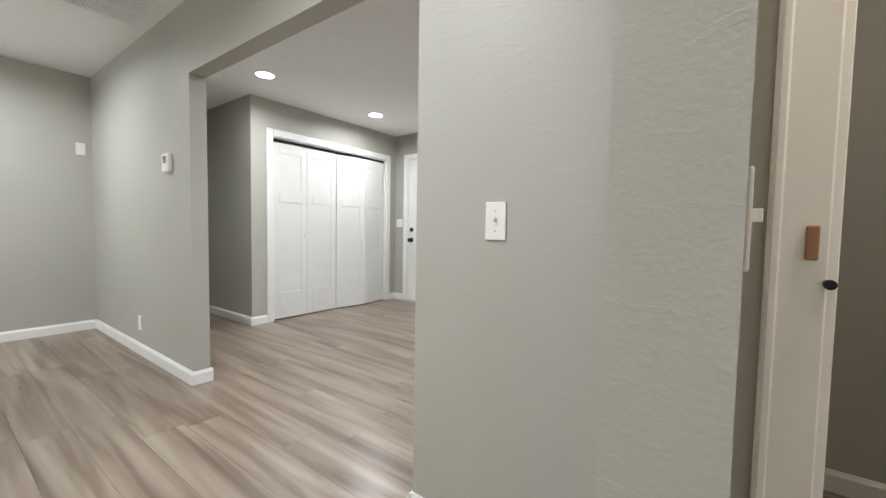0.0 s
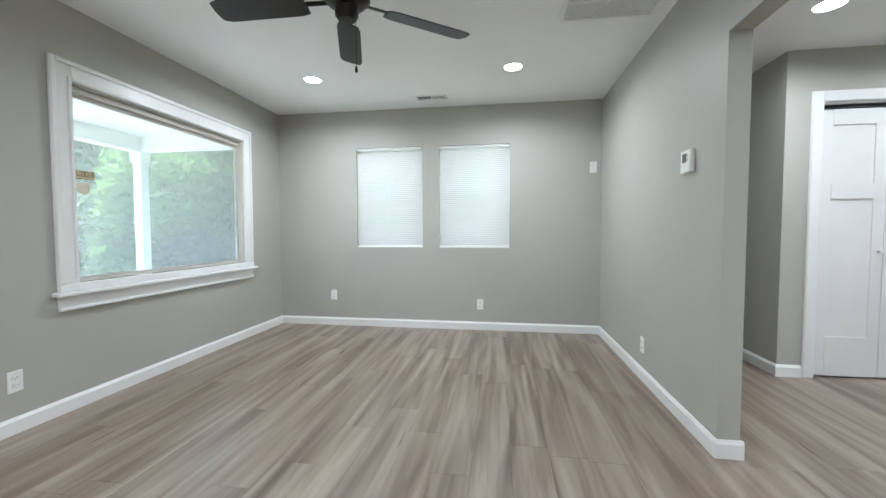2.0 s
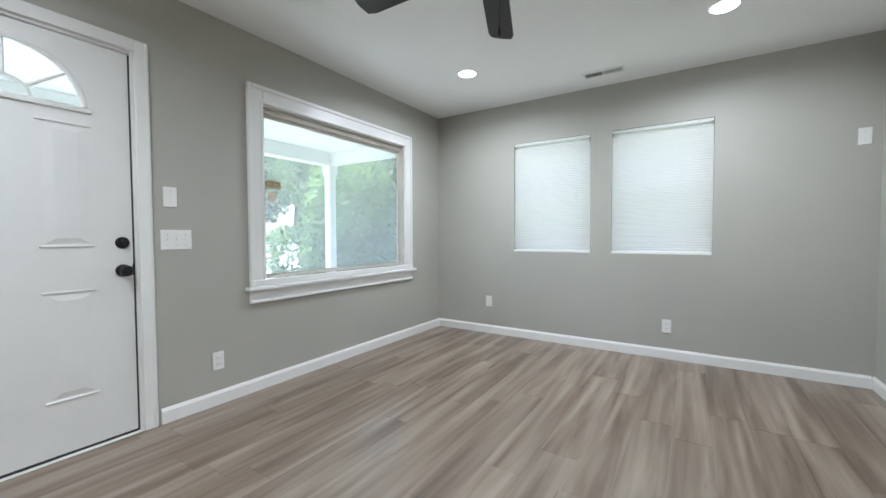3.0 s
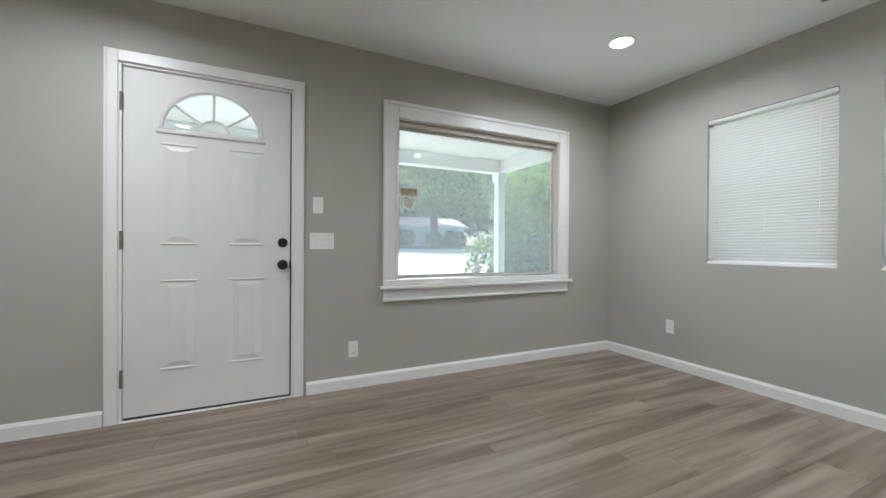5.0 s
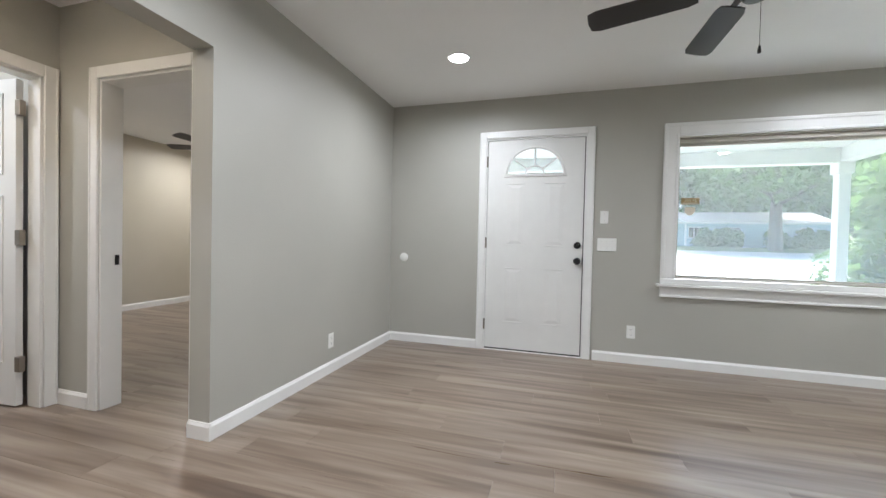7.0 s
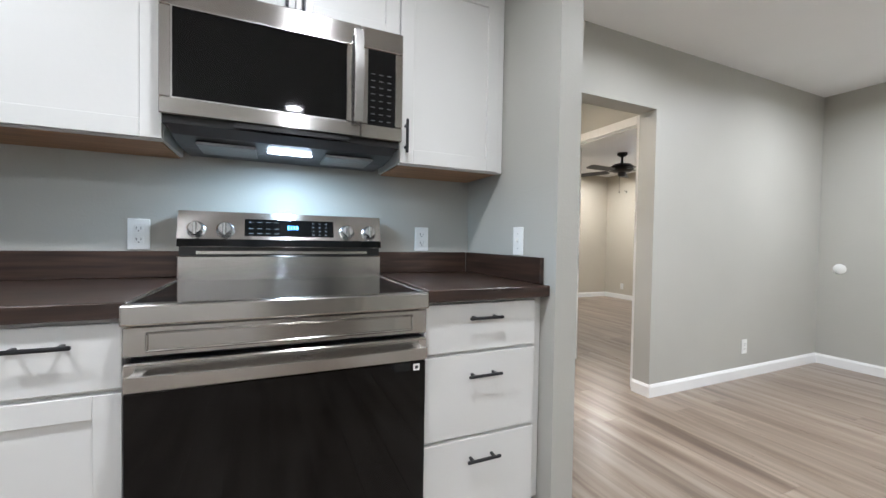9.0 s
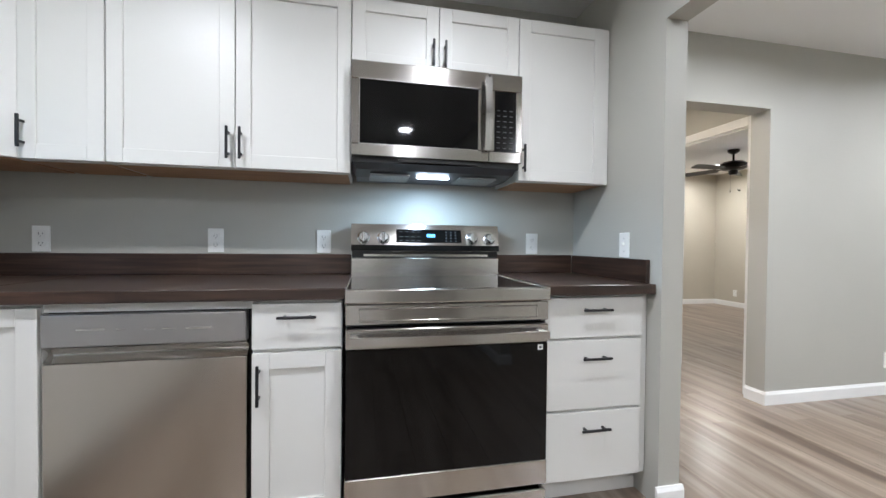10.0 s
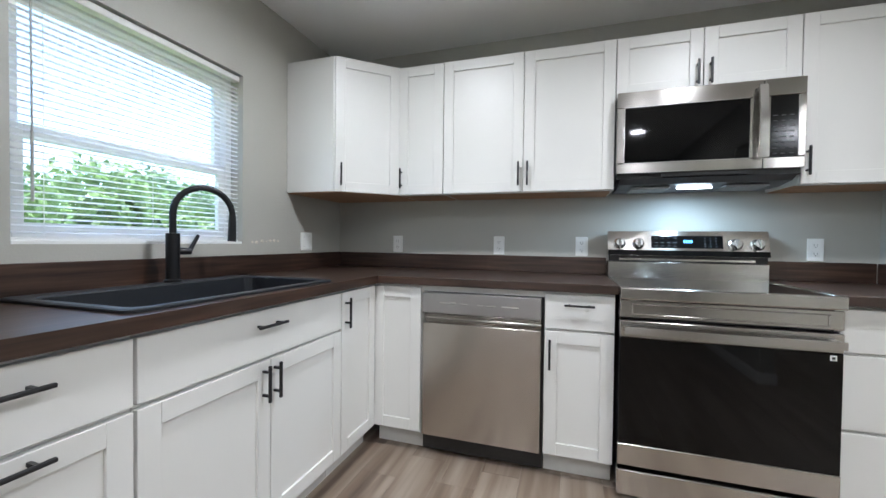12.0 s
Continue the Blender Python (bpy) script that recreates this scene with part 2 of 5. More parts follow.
# ---- builders ----
def box(bm, x0, x1, y0, y1, z0, z1, bev=0.0, seg=1):
    """One box, its edges eased by bev."""
    vs = [bm.verts.new((x, y, z)) for x in (min(x0, x1), max(x0, x1)) for y in (min(y0, y1), max(y0, y1)) for z in (min(z0, z1), max(z0, z1))]
    fs = [bm.faces.new([vs[i] for i in f]) for f in ((0, 1, 3, 2), (4, 6, 7, 5), (0, 4, 5, 1), (2, 3, 7, 6), (0, 2, 6, 4), (1, 5, 7, 3))]
    if bev:
        edges = list({e for f in fs for e in f.edges})
        bmesh.ops.bevel(bm, geom=edges, offset=bev, segments=seg, affect="EDGES", profile=0.5)


def prism(bm, pts, lo, hi, axis="y"):
    """A flat outline (pairs) pushed from lo to hi along an axis."""
    def put(a, b, c):
        return {"y": (a, c, b), "x": (c, a, b), "z": (a, b, c)}[axis]
    one = [bm.verts.new(put(a, b, lo)) for a, b in pts]
    two = [bm.verts.new(put(a, b, hi)) for a, b in pts]
    bm.faces.new(one)
    bm.faces.new(two[::-1])
    for i in range(len(pts)):
        j = (i + 1) % len(pts)
        bm.faces.new((one[i], two[i], two[j], one[j]))


def lathe(bm, profile, seg=20, m=Matrix()):
    """A profile of (radius, height) turned about z."""
    rings = []
    for r, z in profile:
        if r < 1e-5:
            rings.append([bm.verts.new(m @ Vector((0, 0, z)))])
        else:
            rings.append([bm.verts.new(m @ Vector((r * math.cos(a), r * math.sin(a), z))) for a in (2 * math.pi * i / seg for i in range(seg))])
    for a, b in zip(rings, rings[1:]):
        for i in range(seg):
            j = (i + 1) % seg
            quad = [a[i % len(a)], a[j % len(a)], b[j % len(b)], b[i % len(b)]]
            quad = [v for k, v in enumerate(quad) if v not in quad[:k]]
            if len(quad) > 2:
                bm.faces.new(quad)
    for ring in (rings[0], rings[-1]):
        if len(ring) > 2:
            bm.faces.new(ring)


def tube(bm, pts, r, seg=12, radii=None):
    """A round bar along points."""
    pts = [Vector(p) for p in pts]
    rings = []
    side = None
    for i, p in enumerate(pts):
        way = (pts[min(i + 1, len(pts) - 1)] - pts[max(i - 1, 0)]).normalized()
        if side is None:
            side = way.orthogonal().normalized()
        side = (side - way * side.dot(way)).normalized()
        up = way.cross(side)
        rr = radii[i] if radii else r
        rings.append([bm.verts.new(p + rr * (math.cos(a) * side + math.sin(a) * up)) for a in (2 * math.pi * k / seg for k in range(seg))])
    for a, b in zip(rings, rings[1:]):
        for k in range(seg):
            bm.faces.new((a[k], a[(k + 1) % seg], b[(k + 1) % seg], b[k]))
    bm.faces.new(rings[0][::-1])
    bm.faces.new(rings[-1])


def finish(name, bm, mat, smooth=False):
    bmesh.ops.recalc_face_normals(bm, faces=bm.faces)
    me = bpy.data.meshes.new(name)
    bm.to_mesh(me)
    bm.free()
    me.materials.append(mat)
    if smooth:
        for p in me.polygons:
            p.use_smooth = True
        me.set_sharp_from_angle(angle=radians(38))
    return me


def part(name, bm, mat, parent, label="", smooth=False):
    ob = new(name, finish(name, bm, mat, smooth))
    ob.parent = parent
    return tagged(ob, label)


def thing(name, m, label, category, group=""):
    ob = new(name)
    ob.empty_display_size = 0.05
    ob.matrix_world = m
    return tagged(ob, label, category, group)


def structure(name, bm, mat, label, category):
    return tagged(new(name, finish(name, bm, mat)), label, category, kind="structure")


def boxed(*items, bev=0.0, seg=1):
    bm = bmesh.new()
    for b in items:
        box(bm, *b, bev=bev, seg=seg)
    return bm


def wall(name, label, xs, ys, z0, z1, holes=(), mat=None):
    """A wall that runs along its longer side, with openings (from, to, bottom, top) cut right through."""
    along_x = xs[1] - xs[0] > ys[1] - ys[0]
    a0, a1 = xs if along_x else ys
    b0, b1 = ys if along_x else xs
    us = sorted({a0, a1, *(h[0] for h in holes), *(h[1] for h in holes)})
    zs = sorted({z0, z1, *(h[2] for h in holes), *(h[3] for h in holes)})
    us, zs = [u for u in us if a0 <= u <= a1], [z for z in zs if z0 <= z <= z1]

    def solid(i, j):
        if not (0 <= i < len(us) - 1 and 0 <= j < len(zs) - 1):
            return False
        u, z = (us[i] + us[i + 1]) / 2, (zs[j] + zs[j + 1]) / 2
        return not any(h[0] < u < h[1] and h[2] < z < h[3] for h in holes)

    bm = bmesh.new()
    verts = {}

    def v(u, b, z):
        key = (u, b, z)
        if key not in verts:
            verts[key] = bm.verts.new((u, b, z) if along_x else (b, u, z))
        return verts[key]

    for i in range(len(us) - 1):
        for j in range(len(zs) - 1):
            if not solid(i, j):
                continue
            u, w, p, q = us[i], us[i + 1], zs[j], zs[j + 1]
            bm.faces.new((v(u, b0, p), v(w, b0, p), v(w, b0, q), v(u, b0, q)))
            bm.faces.new((v(u, b1, p), v(u, b1, q), v(w, b1, q), v(w, b1, p)))
            if not solid(i - 1, j):
                bm.faces.new((v(u, b0, p), v(u, b0, q), v(u, b1, q), v(u, b1, p)))
            if not solid(i + 1, j):
                bm.faces.new((v(w, b0, p), v(w, b1, p), v(w, b1, q), v(w, b0, q)))
            if not solid(i, j - 1):
                bm.faces.new((v(u, b0, p), v(u, b1, p), v(w, b1, p), v(w, b0, p)))
            if not solid(i, j + 1):
                bm.faces.new((v(u, b0, q), v(w, b0, q), v(w, b1, q), v(u, b1, q)))
    return structure(name, bm, mat or WALL, label, "wall")


S, E_, N, W_ = 180, -90, 0, 90      # turn of a thing that faces +y, -x, -y, +x


# ---- plan: living room x -4.615..0.275, y -2.0..1.6; kitchen y 1.7..4.755; hall x 0.41..1.52 ----
XW, XE, YS, YD, YK, YN = -4.615, 0.275, -2.0, 1.60, 1.70, 4.755
XK, XC = 0.20, -3.565               # kitchen range wall, closet wall
CL, CK, CH = 2.44, 2.375, 2.41      # ceilings

wall("wall_front", "greige painted front wall with door and picture window", (XW - 0.15, XE), (YS - 0.15, YS), -0.02, 2.6,
     [(-1.66, -0.715, -0.02, 2.065), (-4.025, -2.315, 0.74, 2.03)])
wall("wall_west", "greige painted wall with two blind-covered windows", (XW - 0.15, XW), (YS, YN + 0.15), -0.02, 2.6,
     [(-1.053, -0.29, 0.903, 2.02), (-0.105, 0.664, 0.903, 2.02)])
wall("wall_divider", "greige partition between living room and kitchen", (XW, XE), (YD, YK), -0.02, 2.6, [(-2.36, -0.485, -0.02, 1.99)])
wall("wall_east", "greige living room wall with hall opening", (XE, 0.41), (YS - 0.15, 1.40), -0.02, 2.6, [(0.215, 1.06, -0.02, 2.0)])
wall("wall_range", "greige kitchen wall behind the range", (XK, XK + 0.075), (YK, YN + 0.15), -0.02, 2.6)
wall("wall_sink", "greige kitchen wall with window over the sink", (XW, XK), (YN, YN + 0.15), -0.02, 2.6,
     [(-1.565, -0.694, 1.072, 1.928), (-3.335, -2.515, -0.02, 2.035)])
wall("wall_closet_front", "greige wall round the bifold closet", (XC - 0.1, XC), (2.61, YN), -0.02, 2.5, [(2.84, 4.56, -0.02, 2.01)])
wall("wall_closet_side", "greige side wall of the closet", (XW, XC - 0.1), (2.61, 2.71), -0.02, 2.5)
wall("wall_stub", "short greige partition at the end of the counter", (-2.40, -2.282), (4.02, YN), -0.02, 2.5)
# hall and the rooms behind it
wall("wall_hall_south", "greige hall wall with bedroom doorway", (0.41, 4.35), (0.04, 0.16), -0.02, 2.5, [(0.46, 1.175, -0.02, 1.955)])
wall("wall_hall_east", "greige hall end wall with open doorway", (1.52, 1.63), (0.16, 1.40), -0.02, 2.5, [(0.232, 0.942, -0.02, 1.975)])
wall("wall_hall_north", "greige hall wall with doorway", (0.28, 1.63), (1.402, 1.52), -0.02, 2.5, [(0.519, 1.301, -0.02, 2.03)])
wall("wall_bedroom_east", "beige bedroom wall", (4.25, 4.35), (-3.68, 0.04), -0.02, 2.5, mat=WALL_BED)
# bare opening out of view, added to let daylight into the bedroom
wall("wall_bedroom_south", "beige bedroom wall with added daylight opening", (0.41, 4.35), (-3.68, -3.58), -0.02, 2.5, [(1.0, 2.2, 0.9, 2.0)], mat=WALL_BED)
wall("wall_bedroom_west", "beige bedroom wall", (0.411, 0.43), (-3.58, 0.04), -0.02, 2.5, mat=WALL_BED)
# the opening is unseen, added so that sky light reaches the bathroom
wall("wall_bath_east", "pale bathroom wall with added opening for daylight", (3.2, 3.3), (0.16, 1.52), -0.02, 2.5, [(0.5, 1.1, 1.1, 1.9)])
wall("wall_bath_north", "pale bathroom wall", (1.63, 3.3), (1.402, 1.52), -0.02, 2.5)
wall("wall_back_room_north", "taupe wall of the room behind the hall", (0.275, 3.3), (2.75, 2.85), -0.02, 2.5)
wall("wall_back_room_east", "taupe wall of the room behind the hall", (2.2, 2.3), (1.52, 2.75), -0.02, 2.5)

structure("ceiling_living", boxed((XW - 0.15, XE, YS - 0.15, YK - 0.05, CL, CL + 0.1)), CEIL, "white painted living room ceiling", "ceiling")
structure("ceiling_kitchen", boxed((XW - 0.15, XK + 0.07, YK - 0.04, YN + 0.15, CK, CK + 0.1)), CEIL, "white painted kitchen ceiling", "ceiling")
structure("ceiling_hall", boxed((0.3, 3.3, 0.05, 2.85, CH, CH + 0.1)), CEIL, "white painted hall ceiling", "ceiling")
structure("ceiling_bedroom", boxed((0.35, 4.35, -3.68, 0.045, CH - 0.005, CH + 0.095)), CEIL, "white painted bedroom ceiling", "ceiling")
structure("subfloor", boxed((XW - 0.15, 4.35, -3.68, YN + 0.15, -0.12, -0.021)), KICK, "flat subfloor under the planks", "floor")


# ---- baseboards, casings ----
def skirting(x0, y0, x1, y1, side, h=0.088, t=0.014):
    """A run of white baseboard; side: the way its face looks ('+x', '-x', '+y', '-y')."""
    bm = bmesh.new()
    prof = [(0, 0), (t, 0), (t, h - 0.018), (t * 0.55, h - 0.006), (t * 0.4, h), (0, h)]
    s = 1 if side[0] == "+" else -1
    if side[1] == "y":
        prism(bm, [(y0 + s * a, b) for a, b in prof], x0, x1, "x")
    else:
        prism(bm, [(x0 + s * a, b) for a, b in prof], y0, y1, "y")
    return structure("baseboard", bm, TRIM, "white painted baseboard along the wall", "baseboard")


T = 0.014
skirting(XW, YS, -1.735, YS, "+y")
skirting(-0.655, YS, XE, YS, "+y")
skirting(XW, YS + T, XW, YD - T, "+x")
skirting(XW, YD, -2.36, YD, "-y")
skirting(-2.36, YD - T, -2.36, YK + T, "+x")
skirting(XW, YK, -2.36, YK, "+y")
skirting(-0.485, YD - T, -0.485, YK + T, "-x")
skirting(-0.485, YD, XE, YD, "-y")
skirting(XE, YS + T, XE, 0.215, "-x")
skirting(XE - T, 0.215, 0.41, 0.215, "+y")
skirting(XE, 1.06, XE, YD - T, "-x")
skirting(XE - T, 1.06, 0.41, 1.06, "-y")
skirting(XW, 2.61, XC, 2.61, "-y")
skirting(XC, 2.61 - T, XC, 2.77, "+x")
skirting(XC, 4.635, XC, YN - T, "+x")
skirting(XC, YN, -3.40, YN, "-y")
skirting(-2.40, 4.02 - T, -2.40, YN, "-x")
skirting(-2.40, 4.02, -2.282, 4.02, "-y")
skirting(-2.282, 4.02 - T, -2.282, 4.12, "+x")
skirting(1.245, 0.16, 1.52, 0.16, "+y")
skirting(4.25, -3.58, 4.25, 0.04, "-x")
skirting(0.43, -3.58, 4.25 - T, -3.58, "+y")
skirting(0.41, 2.75, 2.2, 2.75, "-y")


def casing(name, m, w, h, cw=0.062, d=0.016, jamb=0.12, label="white painted door casing", mat=None):
    """Casing round an opening that begins at local 0 and is w wide; m stands on the wall face and looks along -y. The jamb lines the opening."""
    root = tagged(new(name), label, "door frame", kind="structure")
    root.matrix_world = m
    mat = mat or TRIM
    part("side_casing", boxed((-cw, 0.004, -d, 0.0, 0, h + cw), (-cw + 0.004, -cw + 0.018, -d - 0.004, -d + 0.002, 0, h + cw - 0.004), bev=0.003), mat, root)
    part("side_casing", boxed((w - 0.004, w + cw, -d, 0.0, 0, h + cw), (w + cw - 0.018, w + cw - 0.004, -d - 0.004, -d + 0.002, 0, h + cw - 0.004), bev=0.003), mat, root)
    part("head_casing", boxed((0.0045, w - 0.0045, -d - 0.001, 0.0, h - 0.004, h + cw), bev=0.003), mat, root)
    part("jamb", boxed((0, 0.018, 0.001, jamb, 0, h), (w - 0.018, w, 0.001, jamb, 0, h), (0.018, w - 0.018, 0.001, jamb, h - 0.018, h), bev=0.002), mat, root)
    return root


def raised_panel(bm, x0, x1, z0, z1, y):
    """A pressed panel on a door face at depth y: a thin rim, then a field raised on sloping sides."""
    r, w, d = 0.011, 0.042, 0.007
    for za, zb in ((z0, z0 + r), (z1 - r, z1)):
        box(bm, x0, x1, y - 0.006, y + 0.004, za, zb, bev=0.003)
    e, f = r + 0.004, r + 0.004 + w
    lo = [bm.verts.new((x, y + 0.001, z)) for x, z in ((x0 + e, z0 + e), (x1 - e, z0 + e), (x1 - e, z1 - e), (x0 + e, z1 - e))]
    hi = [bm.verts.new((x, y - d, z)) for x, z in ((x0 + f, z0 + f * 0.8), (x1 - f, z0 + f * 0.8), (x1 - f, z1 - f * 0.8), (x0 + f, z1 - f * 0.8))]
    bm.faces.new(hi)
    for i in range(4):
        j = (i + 1) % 4
        bm.faces.new((lo[i], lo[j], hi[j], hi[i]))


def knob_set(parent, x, z, y):
    """Round black deadbolt and knob on a door face."""
    turn = pose(x, y, z + 0.147, 90, 0, 0)
    bm = bmesh.new()
    lathe(bm, [(0.031, 0), (0.031, 0.006), (0.027, 0.012), (0.012, 0.014), (0.011, 0.022), (0, 0.024)], 24, turn)
    box(bm, x - 0.005, x + 0.005, y - 0.032, y - 0.013, z + 0.13, z + 0.164, bev=0.002)
    part("deadbolt", bm, BLACK, parent, "round matte black deadbolt", True)
    bm = bmesh.new()
    lathe(bm, [(0.033, 0), (0.033, 0.006), (0.028, 0.012), (0.012, 0.014), (0.012, 0.03), (0.022, 0.036), (0.029, 0.046), (0.029, 0.056), (0.022, 0.064), (0, 0.066)], 24, pose(x, y, z, 90, 0, 0))
    part("door_knob", bm, BLACK, parent, "round matte black door knob", True)


HINGE = plain("hinge_nickel", (0.3, 0.27, 0.23), 0.38, metal=0.85)


def front_door():
    """Steel entry door with a fanlight; stands in the front wall and looks into the room."""
    casing("door_frame_1", pose(-0.717, YS, 0, 0, 0, S), 0.94, 2.06, 0.06, label="white casing of the front door")
    d = tagged(new("door_1"), "white six-panel steel front door with fanlight window", "door", kind="structure")
    w, h, y0, y1 = 0.891, 2.016, 0.014, 0.056
    d.matrix_world = pose(-0.739, YS, 0.02, 0, 0, S)
    cx, a, bh, zb = w / 2, 0.262, 0.245, 1.69
    bm = boxed((0, w, y0, y1, 0, zb), (0, cx - a, y0, y1, zb, h), (cx + a, w, y0, y1, zb, h))
    n = 32
    for i in range(n):
        p, q = -a * math.cos(math.pi * i / n), -a * math.cos(math.pi * (i + 1) / n)
        zp, zq = (zb + bh * math.sqrt(max(0, 1 - (k / a) ** 2)) for k in (p, q))
        prism(bm, [(cx + p, zp), (cx + q, zq), (cx + q, h), (cx + p, h)], y0, y1, "y")
    for x0, x1 in ((0.175, 0.365), (0.535, 0.735)):
        raised_panel(bm, x0, x1, 1.0, 1.605, y0)
        raised_panel(bm, x0, x1, 0.255, 0.79, y0)
    part("slab", bm, DOORW, d)
    bm = bmesh.new()
    ring = [(cx + (a + 0.004) * math.cos(t), y0 - 0.001, zb + (bh + 0.004) * math.sin(t)) for t in (math.pi * i / 40 for i in range(41))]
    tube(bm, ring, 0.013, 8)
    box(bm, cx - a - 0.03, cx + a + 0.03, y0 - 0.012, y0 + 0.012, zb - 0.028, zb - 0.002, bev=0.004)
    for t in (math.radians(38), math.pi / 2, math.radians(142)):
        tube(bm, [(cx + 0.078 * math.cos(t), y0 + 0.02, zb + 0.075 * math.sin(t)), (cx + a * math.cos(t), y0 + 0.02, zb + bh * math.sin(t))], 0.0075, 8)
    tube(bm, [(cx + 0.085 * math.cos(t), y0 + 0.02, zb + 0.08 * math.sin(t)) for t in (math.pi * i / 16 for i in range(17))], 0.0085, 8)
    part("fanlight_frame", bm, DOORW, d, smooth=True)
    bm = bmesh.new()
    prism(bm, [(cx + a * math.cos(t), zb + bh * math.sin(t)) for t in (math.pi * i / 32 for i in range(33))], y0 + 0.018, y0 + 0.022, "y")
    pane = part("fanlight_pane", bm, HAZY, d, "half-round glass pane with a pale veil painting outdoor glare")
    pane.visible_shadow = False
    knob_set(d, 0.846, 0.872, y0)
    part("latch", boxed((w - 0.004, w + 0.004, y0 - 0.003, y0 + 0.03, 0.845, 0.905)), BRONZE, d, "dark bronze latch plate")
    for z in (0.23, 1.025, 1.815):
        bm = boxed((-0.02, -0.001, y0 - 0.004, y0 + 0.004, z - 0.05, z + 0.05), bev=0.001)
        tube(bm, [(-0.006, y0 - 0.012, z - 0.052), (-0.006, y0 - 0.012, z + 0.052)], 0.0085, 8)
        part("hinge", bm, HINGE, d, "satin nickel butt hinge")
    # dark strip on the latch side paints the shadow line of the gap
    part("dark_gap_strip", boxed((w + 0.0003, w + 0.0085, y0 + 0.001, y1 - 0.004, -0.012, h)), SLOT, d, "dark strip painting the shade in the door gap")
    part("sweep", boxed((0, w, y0 + 0.001, y1 - 0.004, -0.0135, -0.0003)), SLOT, d, "black rubber door sweep")
    structure("threshold", boxed((-1.655, -0.72, YS - 0.14, YS + 0.004, -0.002, 0.006), bev=0.002), TRIM, "white door threshold", "threshold")


def picture_window():
    w = tagged(new("window_1"), "large fixed picture window with wide white casing and sill", "window", kind="structure")
    w.matrix_world = pose(-2.385, YS, 0, 0, 0, S)
    W, z0, z1, c = 1.57, 0.775, 1.99, 0.115
    for x0, x1 in ((-c, 0.0), (W, W + c)):
        bm = boxed((x0, x1, -0.018, -0.0005, z0 - 0.005, z1 + c), bev=0.003)
        inner = x1 if x0 < 0 else x0
        s = -1 if x0 < 0 else 1
        box(bm, inner, inner + s * 0.022, -0.026, -0.017, z0, z1 + 0.022, bev=0.004)
        box(bm, inner + s * 0.085, inner + s * 0.115, -0.028, -0.017, z0, z1 + 0.115, bev=0.005)
        part("side_casing", bm, TRIM, w)
    bm = boxed((0.001, W - 0.001, -0.0185, -0.0005, z1, z1 + c), bev=0.003)
    box(bm, 0.001, W - 0.001, -0.026, -0.017, z1, z1 + 0.022, bev=0.004)
    box(bm, -0.084, W + 0.084, -0.028, -0.017, z1 + 0.085, z1 + 0.115, bev=0.005)
    part("head_casing", bm, TRIM, w)
    part("window_sill", boxed((-c - 0.03, W + c + 0.03, -0.055, 0.0, z0 - 0.075, z0 - 0.05), (-c, W + c, -0.03, -0.0005, z0 - 0.05, z0 - 0.004), bev=0.006, seg=2), TRIM, w)
    part("apron", boxed((-c, W + c, -0.018, -0.0005, z0 - 0.165, z0 - 0.076), (-c, W + c, -0.026, -0.016, z0 - 0.165, z0 - 0.145), bev=0.004), TRIM, w)
    part("jamb", boxed((0, 0.012, 0.0, 0.09, z0, z1), (W - 0.012, W, 0.0, 0.09, z0, z1), (0.012, W - 0.012, 0.0, 0.09, z1 - 0.012, z1), (0.012, W - 0.012, 0.0, 0.09, z0, z0 + 0.012)), ALU, w)
    part("stop", boxed((0.012, W - 0.012, 0.03, 0.05, z1 - 0.05, z1 - 0.012), (0.012, W - 0.012, 0.055, 0.075, z1 - 0.075, z1 - 0.012), (0.012, 0.022, 0.055, 0.075, z0 + 0.012, z1 - 0.075), (W - 0.022, W - 0.012, 0.055, 0.075, z0 + 0.012, z1 - 0.075), (0.022, W - 0.022, 0.055, 0.075, z0 + 0.012, z0 + 0.024), bev=0.002), ALU, w, "beige painted window stop")
    pane = part("pane", boxed((0.012, W - 0.012, 0.08, 0.081, z0 + 0.02, z1 - 0.06)), HAZY, w, "window glass with a pale veil painting outdoor glare")
    pane.visible_shadow = False
    st = part("sticker", boxed((0.052, 0.192, 0.0775, 0.0795, 1.418, 1.475)), STICKER, w, "small brown window sticker")
    part("print", boxed((0.06, 0.182, 0.0765, 0.0774, 1.426, 1.433)), STICKTXT, st, "pale lettering bar")
    cur = bpy.data.curves.new("lettering", "FONT")
    cur.body, cur.align_x, cur.size = "24 HR.", "CENTER", 0.036
    ob = bpy.data.objects.new("lettering", cur)
    scene.collection.objects.link(ob)
    me = bpy.data.meshes.new_from_object(ob.evaluated_get(bpy.context.evaluated_depsgraph_get()))
    bpy.data.objects.remove(ob)
    for v in me.vertices:
        v.co = (0.122 - v.co.x, 0.0768, 1.442 + v.co.y)      # read from outside, so reversed from within
    me.materials.clear()
    me.materials.append(STICKTXT)
    new("lettering", me).parent = st
    bm = bmesh.new()
    prism(bm, [(0.08, 1.395), (0.16, 1.395), (0.16, 1.358), (0.148, 1.335), (0.12, 1.318), (0.092, 1.335), (0.08, 1.358)], 0.0775, 0.0795, "y")
    part("shield_sticker", bm, SHIELD, w, "tan shield-shaped window sticker")


